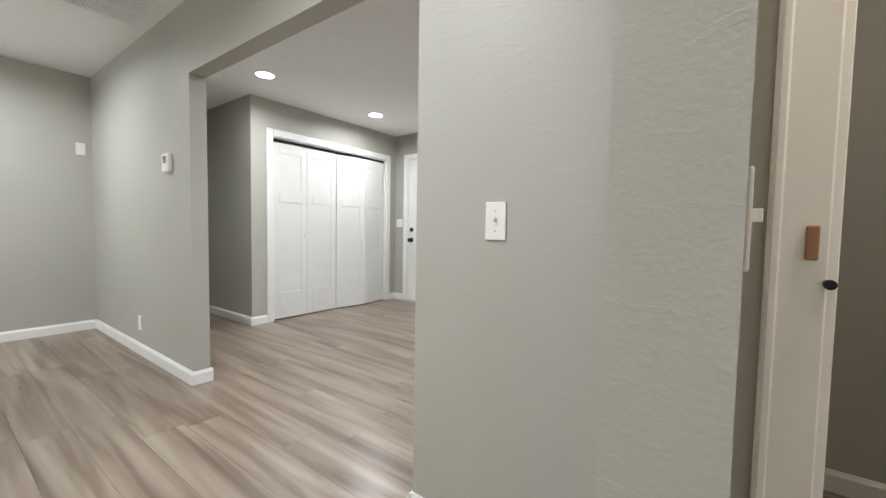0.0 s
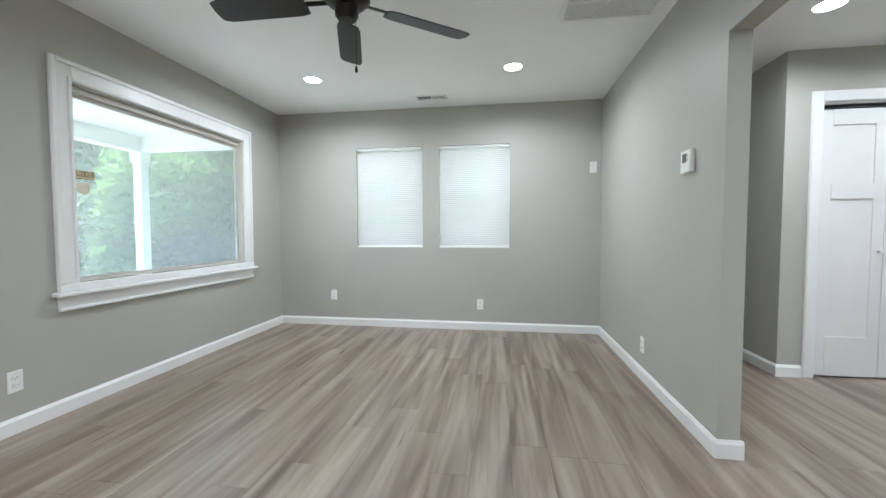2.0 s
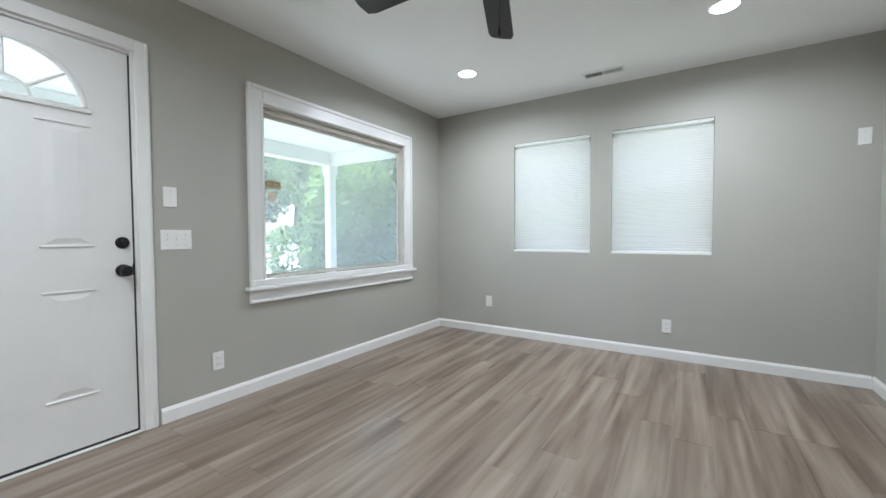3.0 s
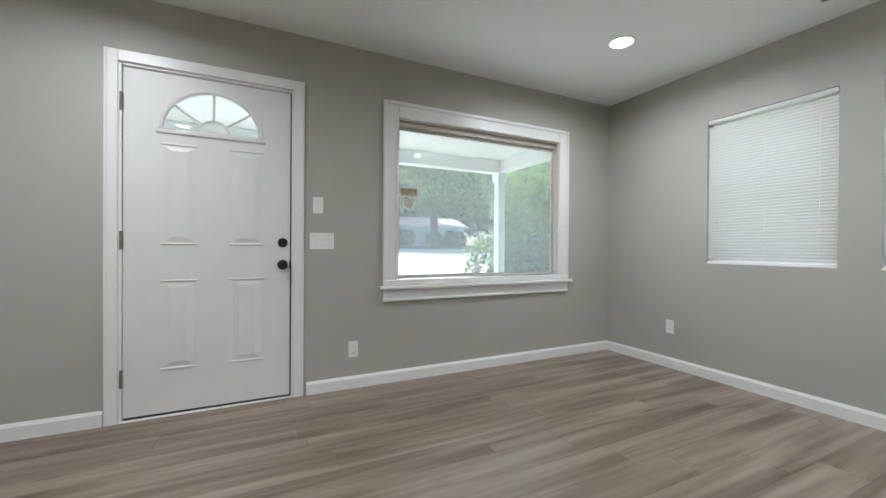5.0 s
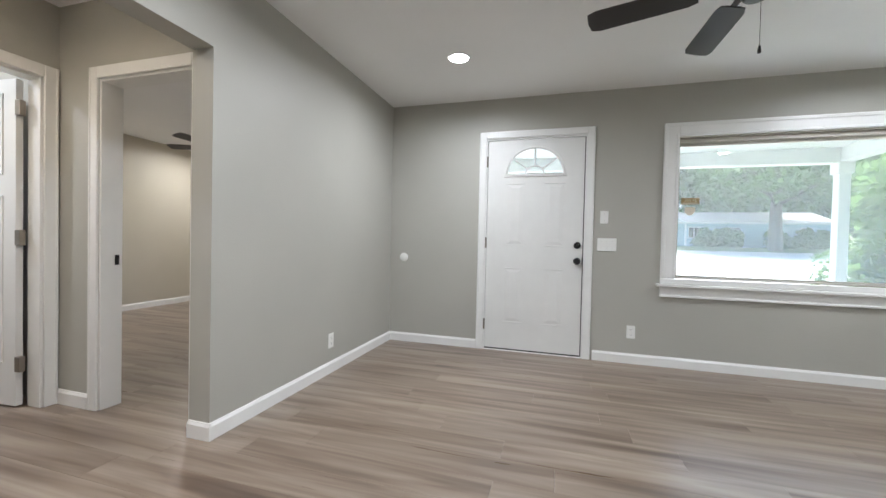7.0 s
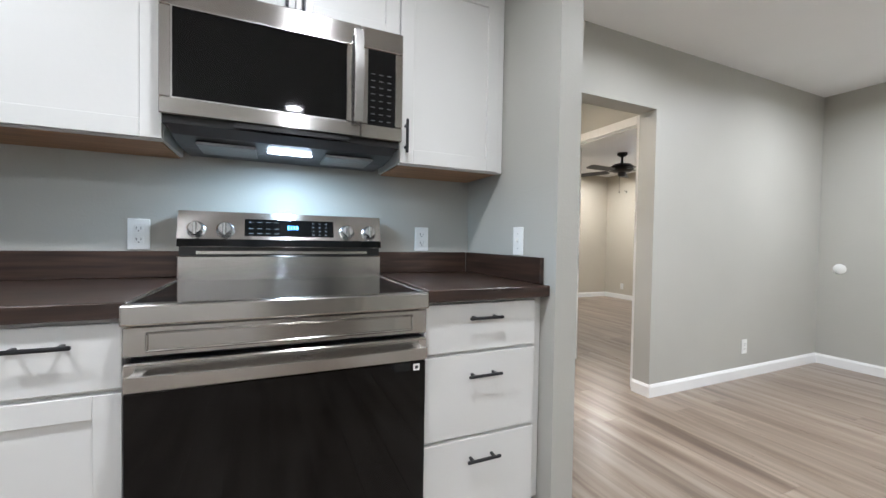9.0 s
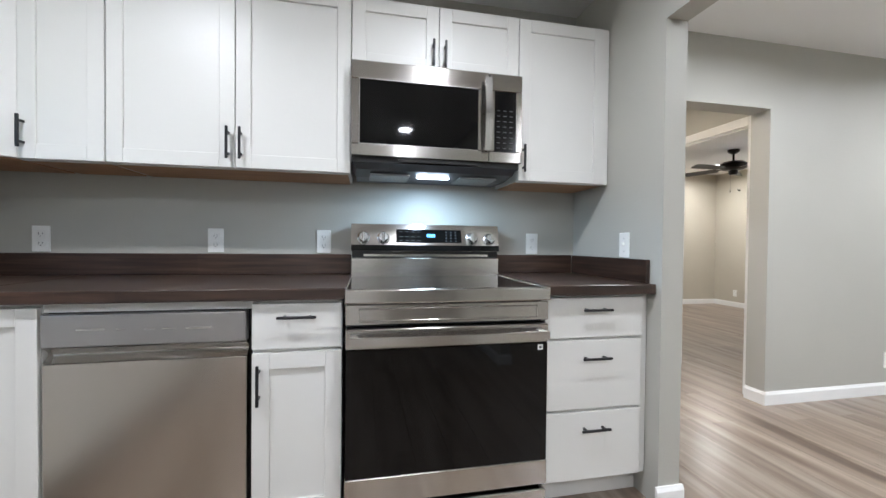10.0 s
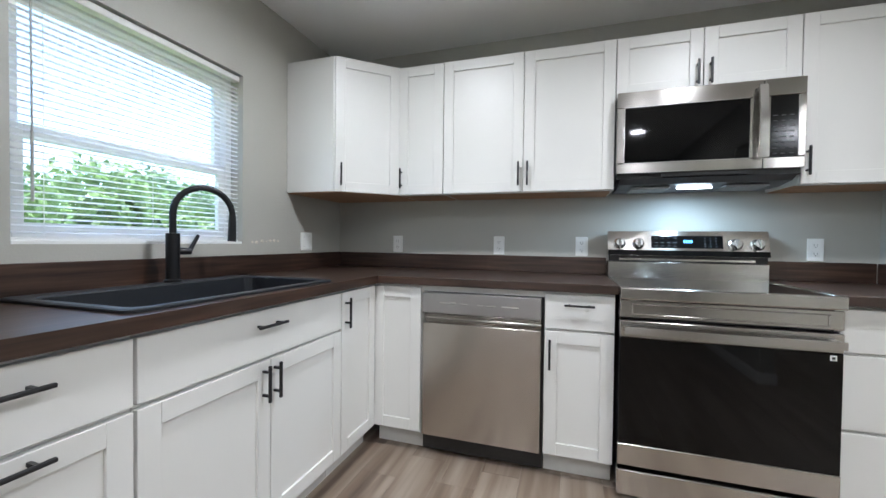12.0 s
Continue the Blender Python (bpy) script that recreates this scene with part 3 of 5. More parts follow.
def blind(name, m, W, z0, z1, depth, open_deg, pitch=0.0215, wand=False, label="", vinyl=None):
    """A vinyl mini blind in a window recess: headrail, slats, bottom rail, ladder cords."""
    b = thing(name, m, label, "blind")
    part("headrail", boxed((0.004, W - 0.004, depth - 0.012, depth + 0.026, z1 - 0.03, z1 - 0.003), bev=0.002), SLAT, b)
    part("bottom_rail", boxed((0.006, W - 0.006, depth - 0.006, depth + 0.014, z0 + 0.008, z0 + 0.022), bev=0.002), SLAT, b)
    bm = bmesh.new()
    ca, sa = math.cos(radians(open_deg)), math.sin(radians(open_deg))
    rows = []
    for k in range(5):
        t = (k / 4 - 0.5) * 0.025
        bow = 0.005 * (1 - (2 * k / 4 - 1) ** 2)
        rows.append([bm.verts.new((x, t * ca + bow * sa, t * sa - bow * ca)) for x in (0.006, W - 0.006)])
    for p, q in zip(rows, rows[1:]):
        bm.faces.new((p[0], p[1], q[1], q[0]))
    slat = finish("slat", bm, vinyl or SLAT, True)
    n = int((z1 - 0.04 - z0 - 0.028) / pitch)
    for i in range(n):
        ob = new("slat", slat)
        ob.parent = b
        ob.location = (0, depth + 0.006 + random.uniform(-0.0006, 0.0006), z0 + 0.03 + (i + 0.5) * pitch)
    for x in (0.09, W / 2, W - 0.09):
        part("ladder_cord", boxed((x - 0.0008, x + 0.0008, depth - 0.008, depth - 0.0065, z0 + 0.02, z1 - 0.03)), SLAT, b)
    if wand:
        bm = bmesh.new()
        tube(bm, [(0.055, depth - 0.018, z1 - 0.03), (0.056, depth - 0.02, z1 - 0.5)], 0.003, 6)
        tube(bm, [(0.056, depth - 0.02, z1 - 0.5), (0.056, depth - 0.02, z1 - 0.72)], 0.0045, 6)
        part("tilt_wand", bm, SCREW, b, "grey tilt wand")
    return b


def sash_window(name, m, W, z0, z1, meet, label):
    """A double-hung vinyl window set back in its opening."""
    w = tagged(new(name), label, "window", kind="structure")
    w.matrix_world = m
    f, d0 = 0.035, 0.075
    part("window_frame", boxed((0.001, f, d0, 0.145, z0 + 0.001, z1 - 0.001), (W - f, W - 0.001, d0, 0.145, z0 + 0.001, z1 - 0.001), (f, W - f, d0, 0.145, z1 - f, z1 - 0.001), (f, W - f, d0, 0.145, z0 + 0.001, z0 + f), bev=0.002), TRIM, w)
    for a, b, y in ((z0 + f, meet + 0.02, d0 + 0.008), (meet - 0.02, z1 - f, d0 + 0.036)):
        part("sash", boxed((f, f + 0.035, y, y + 0.025, a, b), (W - f - 0.035, W - f, y, y + 0.025, a, b), (f + 0.035, W - f - 0.035, y, y + 0.025, b - 0.035, b), (f + 0.035, W - f - 0.035, y, y + 0.025, a, a + 0.035), bev=0.002), TRIM, w)
        p = part("pane", boxed((f + 0.03, W - f - 0.03, y + 0.01, y + 0.014, a + 0.03, b - 0.03)), GLASS, w, "clear window glass")
        p.visible_shadow = False
    part("window_sill", boxed((0.001, W - 0.001, 0.002, d0, z0 - 0.001, z0 + 0.012), bev=0.002), TRIM, w)
    return w


front_door()
picture_window()
for i, (y, nm) in enumerate(((-1.053, "window_2"), (-0.105, "window_3"))):
    W = 0.763 if i == 0 else 0.769
    sash_window(nm, pose(XW, y, 0, 0, 0, W_), W, 0.903, 2.02, 1.44, "white vinyl double-hung window behind a closed blind")
    # area lamp added outside the sash, standing in for sky light on the blind
    area("window_daylight", look((XW - 0.158, y + W / 2, 1.46), (XW + 1, y + W / 2, 1.46)), 0.5, W, 1.1, (1.0, 1.0, 0.97), "RECTANGLE")
    blind("mini_blind", pose(XW, y, 0, 0, 0, W_), W, 0.903, 2.018, 0.012, -62, label="closed white vinyl mini blind in the window")
sash_window("window_4", pose(-1.565, YN, 0, 0, 0, N), 0.871, 1.072, 1.928, 1.44, "white vinyl double-hung window over the sink")
blind("mini_blind", pose(-1.565, YN, 0, 0, 0, N), 0.871, 1.072, 1.926, 0.03, 8, wand=True, label="open white vinyl mini blind over the sink", vinyl=THIN_SLAT)


def bifold_closet():
    casing("door_frame_2", pose(XC, 4.56, 0, 0, 0, 90) @ pose(-1.72, 0, 0), 1.72, 2.005, 0.07, jamb=0.1, label="white casing of the bifold closet")
    structure("bifold_track", boxed((XC - 0.06, XC - 0.03, 2.86, 4.54, 1.962, 1.986)), BENAMEL, "dark steel bifold track under the casing", "track")
    leaf = 0.416

    def leaf_mesh():
        bm = boxed((0, leaf, 0.006, 0.03, 0, 1.94))
        st, cuts = 0.075, (0, 0.29, 1.30, 1.41, 1.83, 1.94)
        for x0, x1 in ((0, st), (leaf - st, leaf)):
            box(bm, x0, x1, 0.0, 0.0065, 0, 1.94, bev=0.002)
        for z0, z1 in ((cuts[0], cuts[1]), (cuts[2], cuts[3]), (cuts[4], cuts[5])):
            box(bm, st - 0.004, leaf - st + 0.004, -0.0035, 0.0065, z0, z1, bev=0.001)
        return finish("bifold_leaf", bm, DOORW)

    me = leaf_mesh()
    root = thing("bifold_door", pose(XC - 0.03, 2.86, 0.012), "white panelled bifold closet doors, one pair slightly folded", "closet door")
    for k, (x, y, turn) in enumerate(((0, 0.008, 90), (0, 0.008 + leaf + 0.003, 90))):
        ob = new("leaf", me)
        ob.parent = root
        ob.matrix_basis = pose(x, y, 0, 0, 0, turn)
    fold = 8.0
    c, s = leaf * math.cos(radians(fold)), leaf * math.sin(radians(fold))
    for x, y, turn in ((0.004, 0.85, 90 - fold), (0.004 + s + 0.001, 0.85 + c + 0.003, 90 + fold)):
        ob = new("leaf", me)
        ob.parent = root
        ob.matrix_basis = pose(x, y, 0, 0, 0, turn)
    for x, y in ((0.005, 0.395), (0.045, 1.21)):
        bm = bmesh.new()
        lathe(bm, [(0.01, 0), (0.007, 0.012), (0.016, 0.02), (0.016, 0.026), (0, 0.029)], 16, pose(x, y, 0.925, 0, 90, 0))
        part("knob", bm, TRIM, root, "small round white knob", True)


bifold_closet()


def back_door():
    casing("door_frame_3", pose(-3.335, YN, 0), 0.82, 2.03, 0.06, label="white casing of the back door")
    d = tagged(new("door_2"), "white panelled back door with black knob and deadbolt", "door", kind="structure")
    d.matrix_world = pose(-3.316, YN, 0.012)
    w, y0 = 0.782, 0.012
    bm = boxed((0, w, y0, y0 + 0.042, 0, 2.0), bev=0.002)
    for x0, x1 in ((0.12, 0.34), (0.44, 0.66)):
        raised_panel(bm, x0, x1, 0.25, 0.82, y0)
        raised_panel(bm, x0, x1, 0.98, 1.55, y0)
        raised_panel(bm, x0, x1, 1.65, 1.88, y0)
    part("slab", bm, DOORW, d)
    knob_set(d, 0.06, 0.865, y0)
    part("sweep", boxed((0, w, y0 + 0.002, y0 + 0.04, -0.01, 0.001)), SLOT, d, "black door sweep")
    structure("threshold", boxed((-3.33, -2.52, YN - 0.005, YN + 0.15, -0.002, 0.005)), TRIM, "white door threshold", "threshold")


back_door()
casing("door_frame_4", pose(1.175, 0.16, 0, 0, 0, S), 0.715, 1.95, 0.064, label="white casing of the bedroom doorway")
casing("door_frame_5", pose(1.52, 0.942, 0, 0, 0, E_), 0.71, 1.965, 0.066, jamb=0.11, label="white casing of the doorway at the hall end")
casing("door_frame_6", pose(0.519, 1.402, 0), 0.782, 2.015, 0.072, label="white casing of the doorway beside the hall opening")
tagged(new("strike_plate", finish("strike_plate", boxed((1.153, 1.1565, 0.06, 0.085, 0.86, 0.92), bev=0.001), BLACK)), "black strike plate on the bedroom door jamb", "strike plate")
tagged(new("strike_plate", finish("strike_plate", boxed((0.494, 0.510, 1.379, 1.386, 1.005, 1.059), bev=0.002), RAWWOOD)), "bare wooden strike mortise in the door casing", "strike plate")
bm = bmesh.new()
lathe(bm, [(0.011, 0), (0.011, 0.004), (0.006, 0.006), (0.006, 0.018), (0.013, 0.024), (0.013, 0.032), (0, 0.036)], 16, pose(0.523, 1.386, 0.97, 90, 0, 0) @ Matrix.Scale(0.6, 4))
tagged(new("latch_knob", finish("latch_knob", bm, BLACK, True)), "small black round latch knob on the door casing", "knob")


def hall_door():
    """Bathroom door, swung open into the room behind."""
    d = tagged(new("door_3"), "white panelled door standing open at the hall end", "door", kind="structure")
    d.matrix_world = pose(1.645, 0.262, 0.012, 0, 0, 4)
    bm = boxed((0, 0.68, 0, 0.035, 0, 1.93), bev=0.002)
    for x0, x1 in ((0.1, 0.58),):
        for z0, z1 in ((0.25, 1.25), (1.37, 1.85)):
            r = 0.012
            for b in ((x0, x1, z0, z0 + r), (x0, x1, z1 - r, z1), (x0, x0 + r, z0 + r, z1 - r), (x1 - r, x1, z0 + r, z1 - r)):
                box(bm, b[0], b[1], 0.033, 0.04, b[2], b[3], bev=0.003)
    part("slab", bm, DOORW, d)
    for z in (0.25, 1.0, 1.76):
        part("hinge", boxed((-0.034, 0.006, 0.008, 0.038, z - 0.045, z + 0.045), bev=0.002), HINGE, d, "satin nickel butt hinge")


hall_door()


# ---- kitchen ----
def pull(parent, x, z, y, length=0.13, upright=True):
    """A black bar pull on two posts, standing off a face at depth y."""
    bm = bmesh.new()
    h = length / 2
    if upright:
        box(bm, x - 0.005, x + 0.005, y - 0.034, y - 0.024, z - h, z + h, bev=0.003, seg=2)
        for s in (-0.32, 0.32):
            box(bm, x - 0.004, x + 0.004, y - 0.026, y, z + s * length - 0.004, z + s * length + 0.004)
    else:
        box(bm, x - h, x + h, y - 0.034, y - 0.024, z - 0.005, z + 0.005, bev=0.003, seg=2)
        for s in (-0.32, 0.32):
            box(bm, x + s * length - 0.004, x + s * length + 0.004, y - 0.026, y, z - 0.004, z + 0.004)
    part("handle", bm, BLACK, parent, "matte black bar pull")


def shaker(parent, x0, x1, z0, z1, y, handle=None, length=0.13, name="door"):
    """A shaker door: frame of stiles and rails about a recessed panel. handle: (x, z, upright)."""
    g, f, t = 0.0018, 0.057, 0.019
    x0, x1, z0, z1 = x0 + g, x1 - g, z0 + g, z1 - g
    d = part(name, boxed((x0 + f - 0.004, x1 - f + 0.004, y - t + 0.009, y - 0.002, z0 + f - 0.004, z1 - f + 0.004)), CAB, parent)
    for kind, b in (("stile", (x0, x0 + f, z0, z1)), ("stile", (x1 - f, x1, z0, z1)), ("rail", (x0 + f, x1 - f, z0, z0 + f)), ("rail", (x0 + f, x1 - f, z1 - f, z1))):
        part(kind, boxed((b[0], b[1], y - t, y, b[2], b[3]), bev=0.0015), CAB, d)
    if handle:
        pull(d, handle[0], handle[1], y - t, length, handle[2])


def slab_front(parent, x0, x1, z0, z1, y, handle=None, length=0.13):
    g, t = 0.0018, 0.019
    d = part("drawer_front", boxed((x0 + g, x1 - g, y - t, y, z0 + g, z1 - g), bev=0.002), CAB, parent)
    if handle:
        pull(d, handle[0], handle[1], y - t, length, handle[2])


def base_unit(m, w, label, fronts, depth=0.605, high=0.872):
    c = thing("base_cabinet", m, label, "cabinet", "base cabinets")
    part("body", boxed((0.0005, w - 0.0005, -depth, -0.003, 0.105, high), bev=0.001), CAB, c)
    part("toe_kick", boxed((0.001, w - 0.001, -depth + 0.06, -0.01, 0.0, 0.104)), KICK, c, "pale grey toe kick")
    for f in fronts:
        f(c, -depth)
    return c


def upper_unit(m, w, label, fronts, z0=1.372, z1=2.134, depth=0.305):
    c = thing("wall_cabinet", m, label, "cabinet", "wall cabinets")
    part("body", boxed((0.0005, w - 0.0005, -depth, -0.002, z0 + 0.004, z1), bev=0.001), CAB, c)
    part("underside", boxed((0.012, w - 0.012, -depth + 0.016, -0.003, z0 - 0.002, z0 + 0.0035)), RAWPLY, c, "unpainted plywood underside")
    part("light_rail", boxed((0.0006, w - 0.0006, -depth, -depth + 0.015, z0 - 0.002, z0 + 0.0035), ), CAB, c)
    for f in fronts:
        f(c, -depth)
    return c


def at_range(y):
    return pose(XK, y, 0, 0, 0, E_)


def at_sink(x):
    return pose(x, YN, 0)


Z0, Z1 = 1.372, 2.134
# wall cabinets along the range wall, from the corner towards the living room
upper_unit(at_range(4.145), 0.282, "narrow white shaker wall cabinet near the corner", [lambda c, y: shaker(c, 0, 0.282, Z0, Z1, y, (0.022, 1.47, True), 0.12)])
upper_unit(at_range(3.862), 0.917, "white two-door shaker wall cabinet over the counter", [
    lambda c, y: shaker(c, 0, 0.458, Z0, Z1, y, (0.434, 1.47, True), 0.13),
    lambda c, y: shaker(c, 0.458, 0.917, Z0, Z1, y, (0.482, 1.47, True), 0.13)])
upper_unit(at_range(2.944), 0.764, "short white shaker cabinet over the microwave", [
    lambda c, y: shaker(c, 0, 0.382, 1.838, Z1, y, (0.355, 1.915, True), 0.12),
    lambda c, y: shaker(c, 0.382, 0.764, 1.838, Z1, y, (0.409, 1.915, True), 0.12)], z0=1.838)
upper_unit(at_range(2.179), 0.475, "white shaker wall cabinet with raw plywood underside", [lambda c, y: shaker(c, 0, 0.452, Z0, Z1, y, (0.024, 1.475, True), 0.13),
           lambda c, y: part("filler", boxed((0.453, 0.474, y - 0.012, y, Z0, Z1)), CAB, c)])
# wall cabinets on the sink wall
c = thing("corner_wall_cabinet", pose(XK, YN, 0), "white diagonal shaker corner wall cabinet", "cabinet", "wall cabinets")
bm = bmesh.new()
prism(bm, [(-0.002, -0.002), (-0.568, -0.002), (-0.568, -0.315), (-0.306, -0.609), (-0.002, -0.609)], Z0 + 0.004, Z1, "z")
part("body", bm, CAB, c)
bm = bmesh.new()
prism(bm, [(-0.004, -0.004), (-0.556, -0.004), (-0.556, -0.305), (-0.3, -0.595), (-0.004, -0.595)], Z0 - 0.002, Z0 + 0.0035, "z")
part("underside", bm, RAWPLY, c, "unpainted plywood underside")
before = set(bpy.data.objects)
shaker(c, 0.008, 0.386, Z0, Z1, 0.0, (0.04, 1.47, True), 0.13)
for ob in set(bpy.data.objects) - before:
    if ob.parent == c:
        ob.matrix_basis = pose(-0.568, -0.315, 0, 0, 0, -48.3)
upper_unit(at_sink(-2.28), 0.55, "white shaker wall cabinet beside the window", [lambda c, y: shaker(c, 0, 0.55, Z0, Z1, y, (0.03, 1.45, True), 0.13)])

# base cabinets along the range wall
base_unit(at_range(4.145), 0.27, "white shaker corner base panel", [lambda c, y: shaker(c, 0.0, 0.27, 0.112, 0.862, y)])
base_unit(at_range(3.262), 0.302, "narrow white base cabinet with drawer and door", [
    lambda c, y: slab_front(c, 0, 0.302, 0.70, 0.862, y, (0.151, 0.815, False), 0.13),
    lambda c, y: shaker(c, 0, 0.302, 0.112, 0.692, y, (0.026, 0.585, True), 0.14)])
base_unit(at_range(2.182), 0.48, "white three-drawer base cabinet", [
    lambda c, y: slab_front(c, 0, 0.445, 0.695, 0.862, y, (0.222, 0.812, False), 0.13),
    lambda c, y: slab_front(c, 0, 0.445, 0.402, 0.687, y, (0.222, 0.615, False), 0.13),
    lambda c, y: slab_front(c, 0, 0.445, 0.112, 0.394, y, (0.222, 0.325, False), 0.13)])
structure("dishwasher_rail", boxed((-0.40, -0.385, 3.264, 3.875, 0.842, 0.872)), CAB, "white rail between dishwasher and counter", "trim")
# base cabinets along the sink wall
base_unit(at_sink(-0.752), 0.345, "narrow white shaker base cabinet in the corner", [lambda c, y: shaker(c, 0, 0.318, 0.112, 0.862, y, (0.03, 0.765, True), 0.14)])
base_unit(at_sink(-1.627), 0.873, "white sink base with two shaker doors", [
    lambda c, y: slab_front(c, 0, 0.873, 0.695, 0.862, y, (0.421, 0.808, False), 0.135),
    lambda c, y: shaker(c, 0, 0.437, 0.112, 0.687, y, (0.401, 0.612, True), 0.125),
    lambda c, y: shaker(c, 0.437, 0.873, 0.112, 0.687, y, (0.452, 0.612, True), 0.125),
    lambda c, y: part("top_rail", boxed((0.0005, 0.8725, y, y + 0.018, 0.69, 0.8725)), CAB, c)], high=0.69)
base_unit(at_sink(-2.282), 0.653, "white base cabinet with drawer and pull-out front", [
    lambda c, y: slab_front(c, 0, 0.65, 0.695, 0.862, y, (0.41, 0.81, False), 0.16),
    lambda c, y: shaker(c, 0, 0.65, 0.112, 0.687, y, (0.41, 0.665, False), 0.16)])


def worktop():
    c = thing("worktop", pose(XK, YN, 0.874), "dark brown wood-look laminate worktop with backsplash lip", "worktop")
    z = 0.04
    # sink run, with the cut-out for the basin
    bm = bmesh.new()
    loops = [[bm.verts.new((x, y, h)) for x, y in ((x0, y0), (x1, y0), (x1, y1), (x0, y1))] for x0, x1, y0, y1, h in (
        (-2.48, -0.002, -0.645, -0.002, 0), (-2.48, -0.002, -0.645, -0.002, z), (-1.813, -1.02, -0.58, -0.165, z), (-1.813, -1.02, -0.58, -0.165, 0))]
    for p, q in zip(loops, loops[1:] + loops[:1]):
        for k in range(4):
            bm.faces.new((p[k], p[(k + 1) % 4], q[(k + 1) % 4], q[k]))
    part("sink_run", bm, COUNTER, c)
    bm = boxed((0.645, 1.806, -0.645, -0.002, 0, z - 0.0005), bev=0.003)
    ob = part("range_run", bm, COUNTER, c)
    ob.matrix_basis = pose(0, 0, 0.0, 0, 0, -90)
    ob = part("range_run", boxed((2.575, 3.052, -0.66, -0.002, 0, z), bev=0.003), COUNTER, c)
    ob.matrix_basis = pose(0, 0, 0, 0, 0, -90)
    part("backsplash", boxed((-2.48, -0.003, -0.021, -0.0015, z + 0.0005, z + 0.1), bev=0.002), COUNTER, c)
    ob = part("backsplash", boxed((0.022, 1.806, -0.021, -0.0015, z + 0.0005, z + 0.1), bev=0.002), COUNTER, c)
    ob.matrix_basis = pose(0, 0, 0, 0, 0, -90)
    ob = part("backsplash", boxed((2.575, 3.034, -0.021, -0.0015, z + 0.0005, z + 0.1), bev=0.002), COUNTER, c)
    ob.matrix_basis = pose(0, 0, 0, 0, 0, -90)
    part("end_splash", boxed((-0.62, -0.022, -3.054, -3.0345, z + 0.0005, z + 0.1), bev=0.002), COUNTER, c)


worktop()


def sink_and_faucet():
    s = thing("sink", pose(-1.215, 4.41, 0.914), "black composite drop-in kitchen sink", "sink")
    a, b, d = 0.42, 0.265, 0.2
    bm = bmesh.new()

    def ring(hx, hy, cy, z, r):
        out = []
        for sx, sy, t0 in ((1, 1, 0), (-1, 1, 90), (-1, -1, 180), (1, -1, 270)):
            for k in range(5):
                t = radians(t0 + k * 22.5)
                out.append(bm.verts.new((sx * (hx - r) + r * math.cos(t), cy + sy * (hy - r) + r * math.sin(t), z)))
        return out
    rings = [ring(a, b, 0, 0.0005, 0.03), ring(a, b, 0, 0.008, 0.03), ring(a - 0.006, b - 0.006, 0, 0.011, 0.028), ring(a - 0.028, b - 0.055, -0.03, 0.011, 0.04),
             ring(a - 0.034, b - 0.061, -0.03, 0.006, 0.04), ring(a - 0.045, b - 0.072, -0.03, -d, 0.05)]
    for p, q in zip(rings, rings[1:]):
        for k in range(len(p)):
            j = (k + 1) % len(p)
            bm.faces.new((p[k], p[j], q[j], q[k]))
    bm.faces.new(rings[-1])
    part("basin", bm, GRANITE, s)
    bm = bmesh.new()
    lathe(bm, [(0.045, 0), (0.045, 0.004), (0.03, 0.004), (0.028, 0.001), (0, 0.001)], 20, pose(0, -0.03, -d + 0.001))
    part("drain", bm, CHROME, s, "steel drain", True)
    f = thing("faucet", pose(-1.155, 4.635, 0.9255), "matte black gooseneck kitchen faucet", "faucet")
    bm = bmesh.new()
    lathe(bm, [(0.03, 0), (0.03, 0.008), (0.024, 0.012), (0.024, 0.19), (0.0, 0.192)], 24)
    part("base", bm, BLACK, f, smooth=True)
    ang = radians(-25)
    arc = [(0, 0, 0.185), (0, 0, 0.27)]
    R = 0.108
    for k in range(1, 15):
        t = math.pi * k / 14 * 1.03
        r = R - R * math.cos(t)
        arc.append((r * math.cos(ang), r * math.sin(ang), 0.27 + R * math.sin(t)))
    bm = bmesh.new()
    tube(bm, arc, 0.0125, 14)
    part("neck", bm, BLACK, f, smooth=True)
    e = Vector(arc[-1])
    bm = bmesh.new()
    tube(bm, [e + Vector((0, 0, 0.01)), e - Vector((0, 0, 0.03)), e - Vector((0.002, 0, 0.10))], 0.0155, 14, [0.014, 0.016, 0.0175])
    part("spray_head", bm, BLACK, f, smooth=True)
    bm = bmesh.new()
    tube(bm, [(0.02, -0.005, 0.12), (0.06, -0.02, 0.12)], 0.014, 14)
    tube(bm, [(0.055, -0.02, 0.12), (0.085, -0.03, 0.185)], 0.006, 10, [0.009, 0.0065])
    part("lever", bm, BLACK, f, smooth=True)


sink_and_faucet()


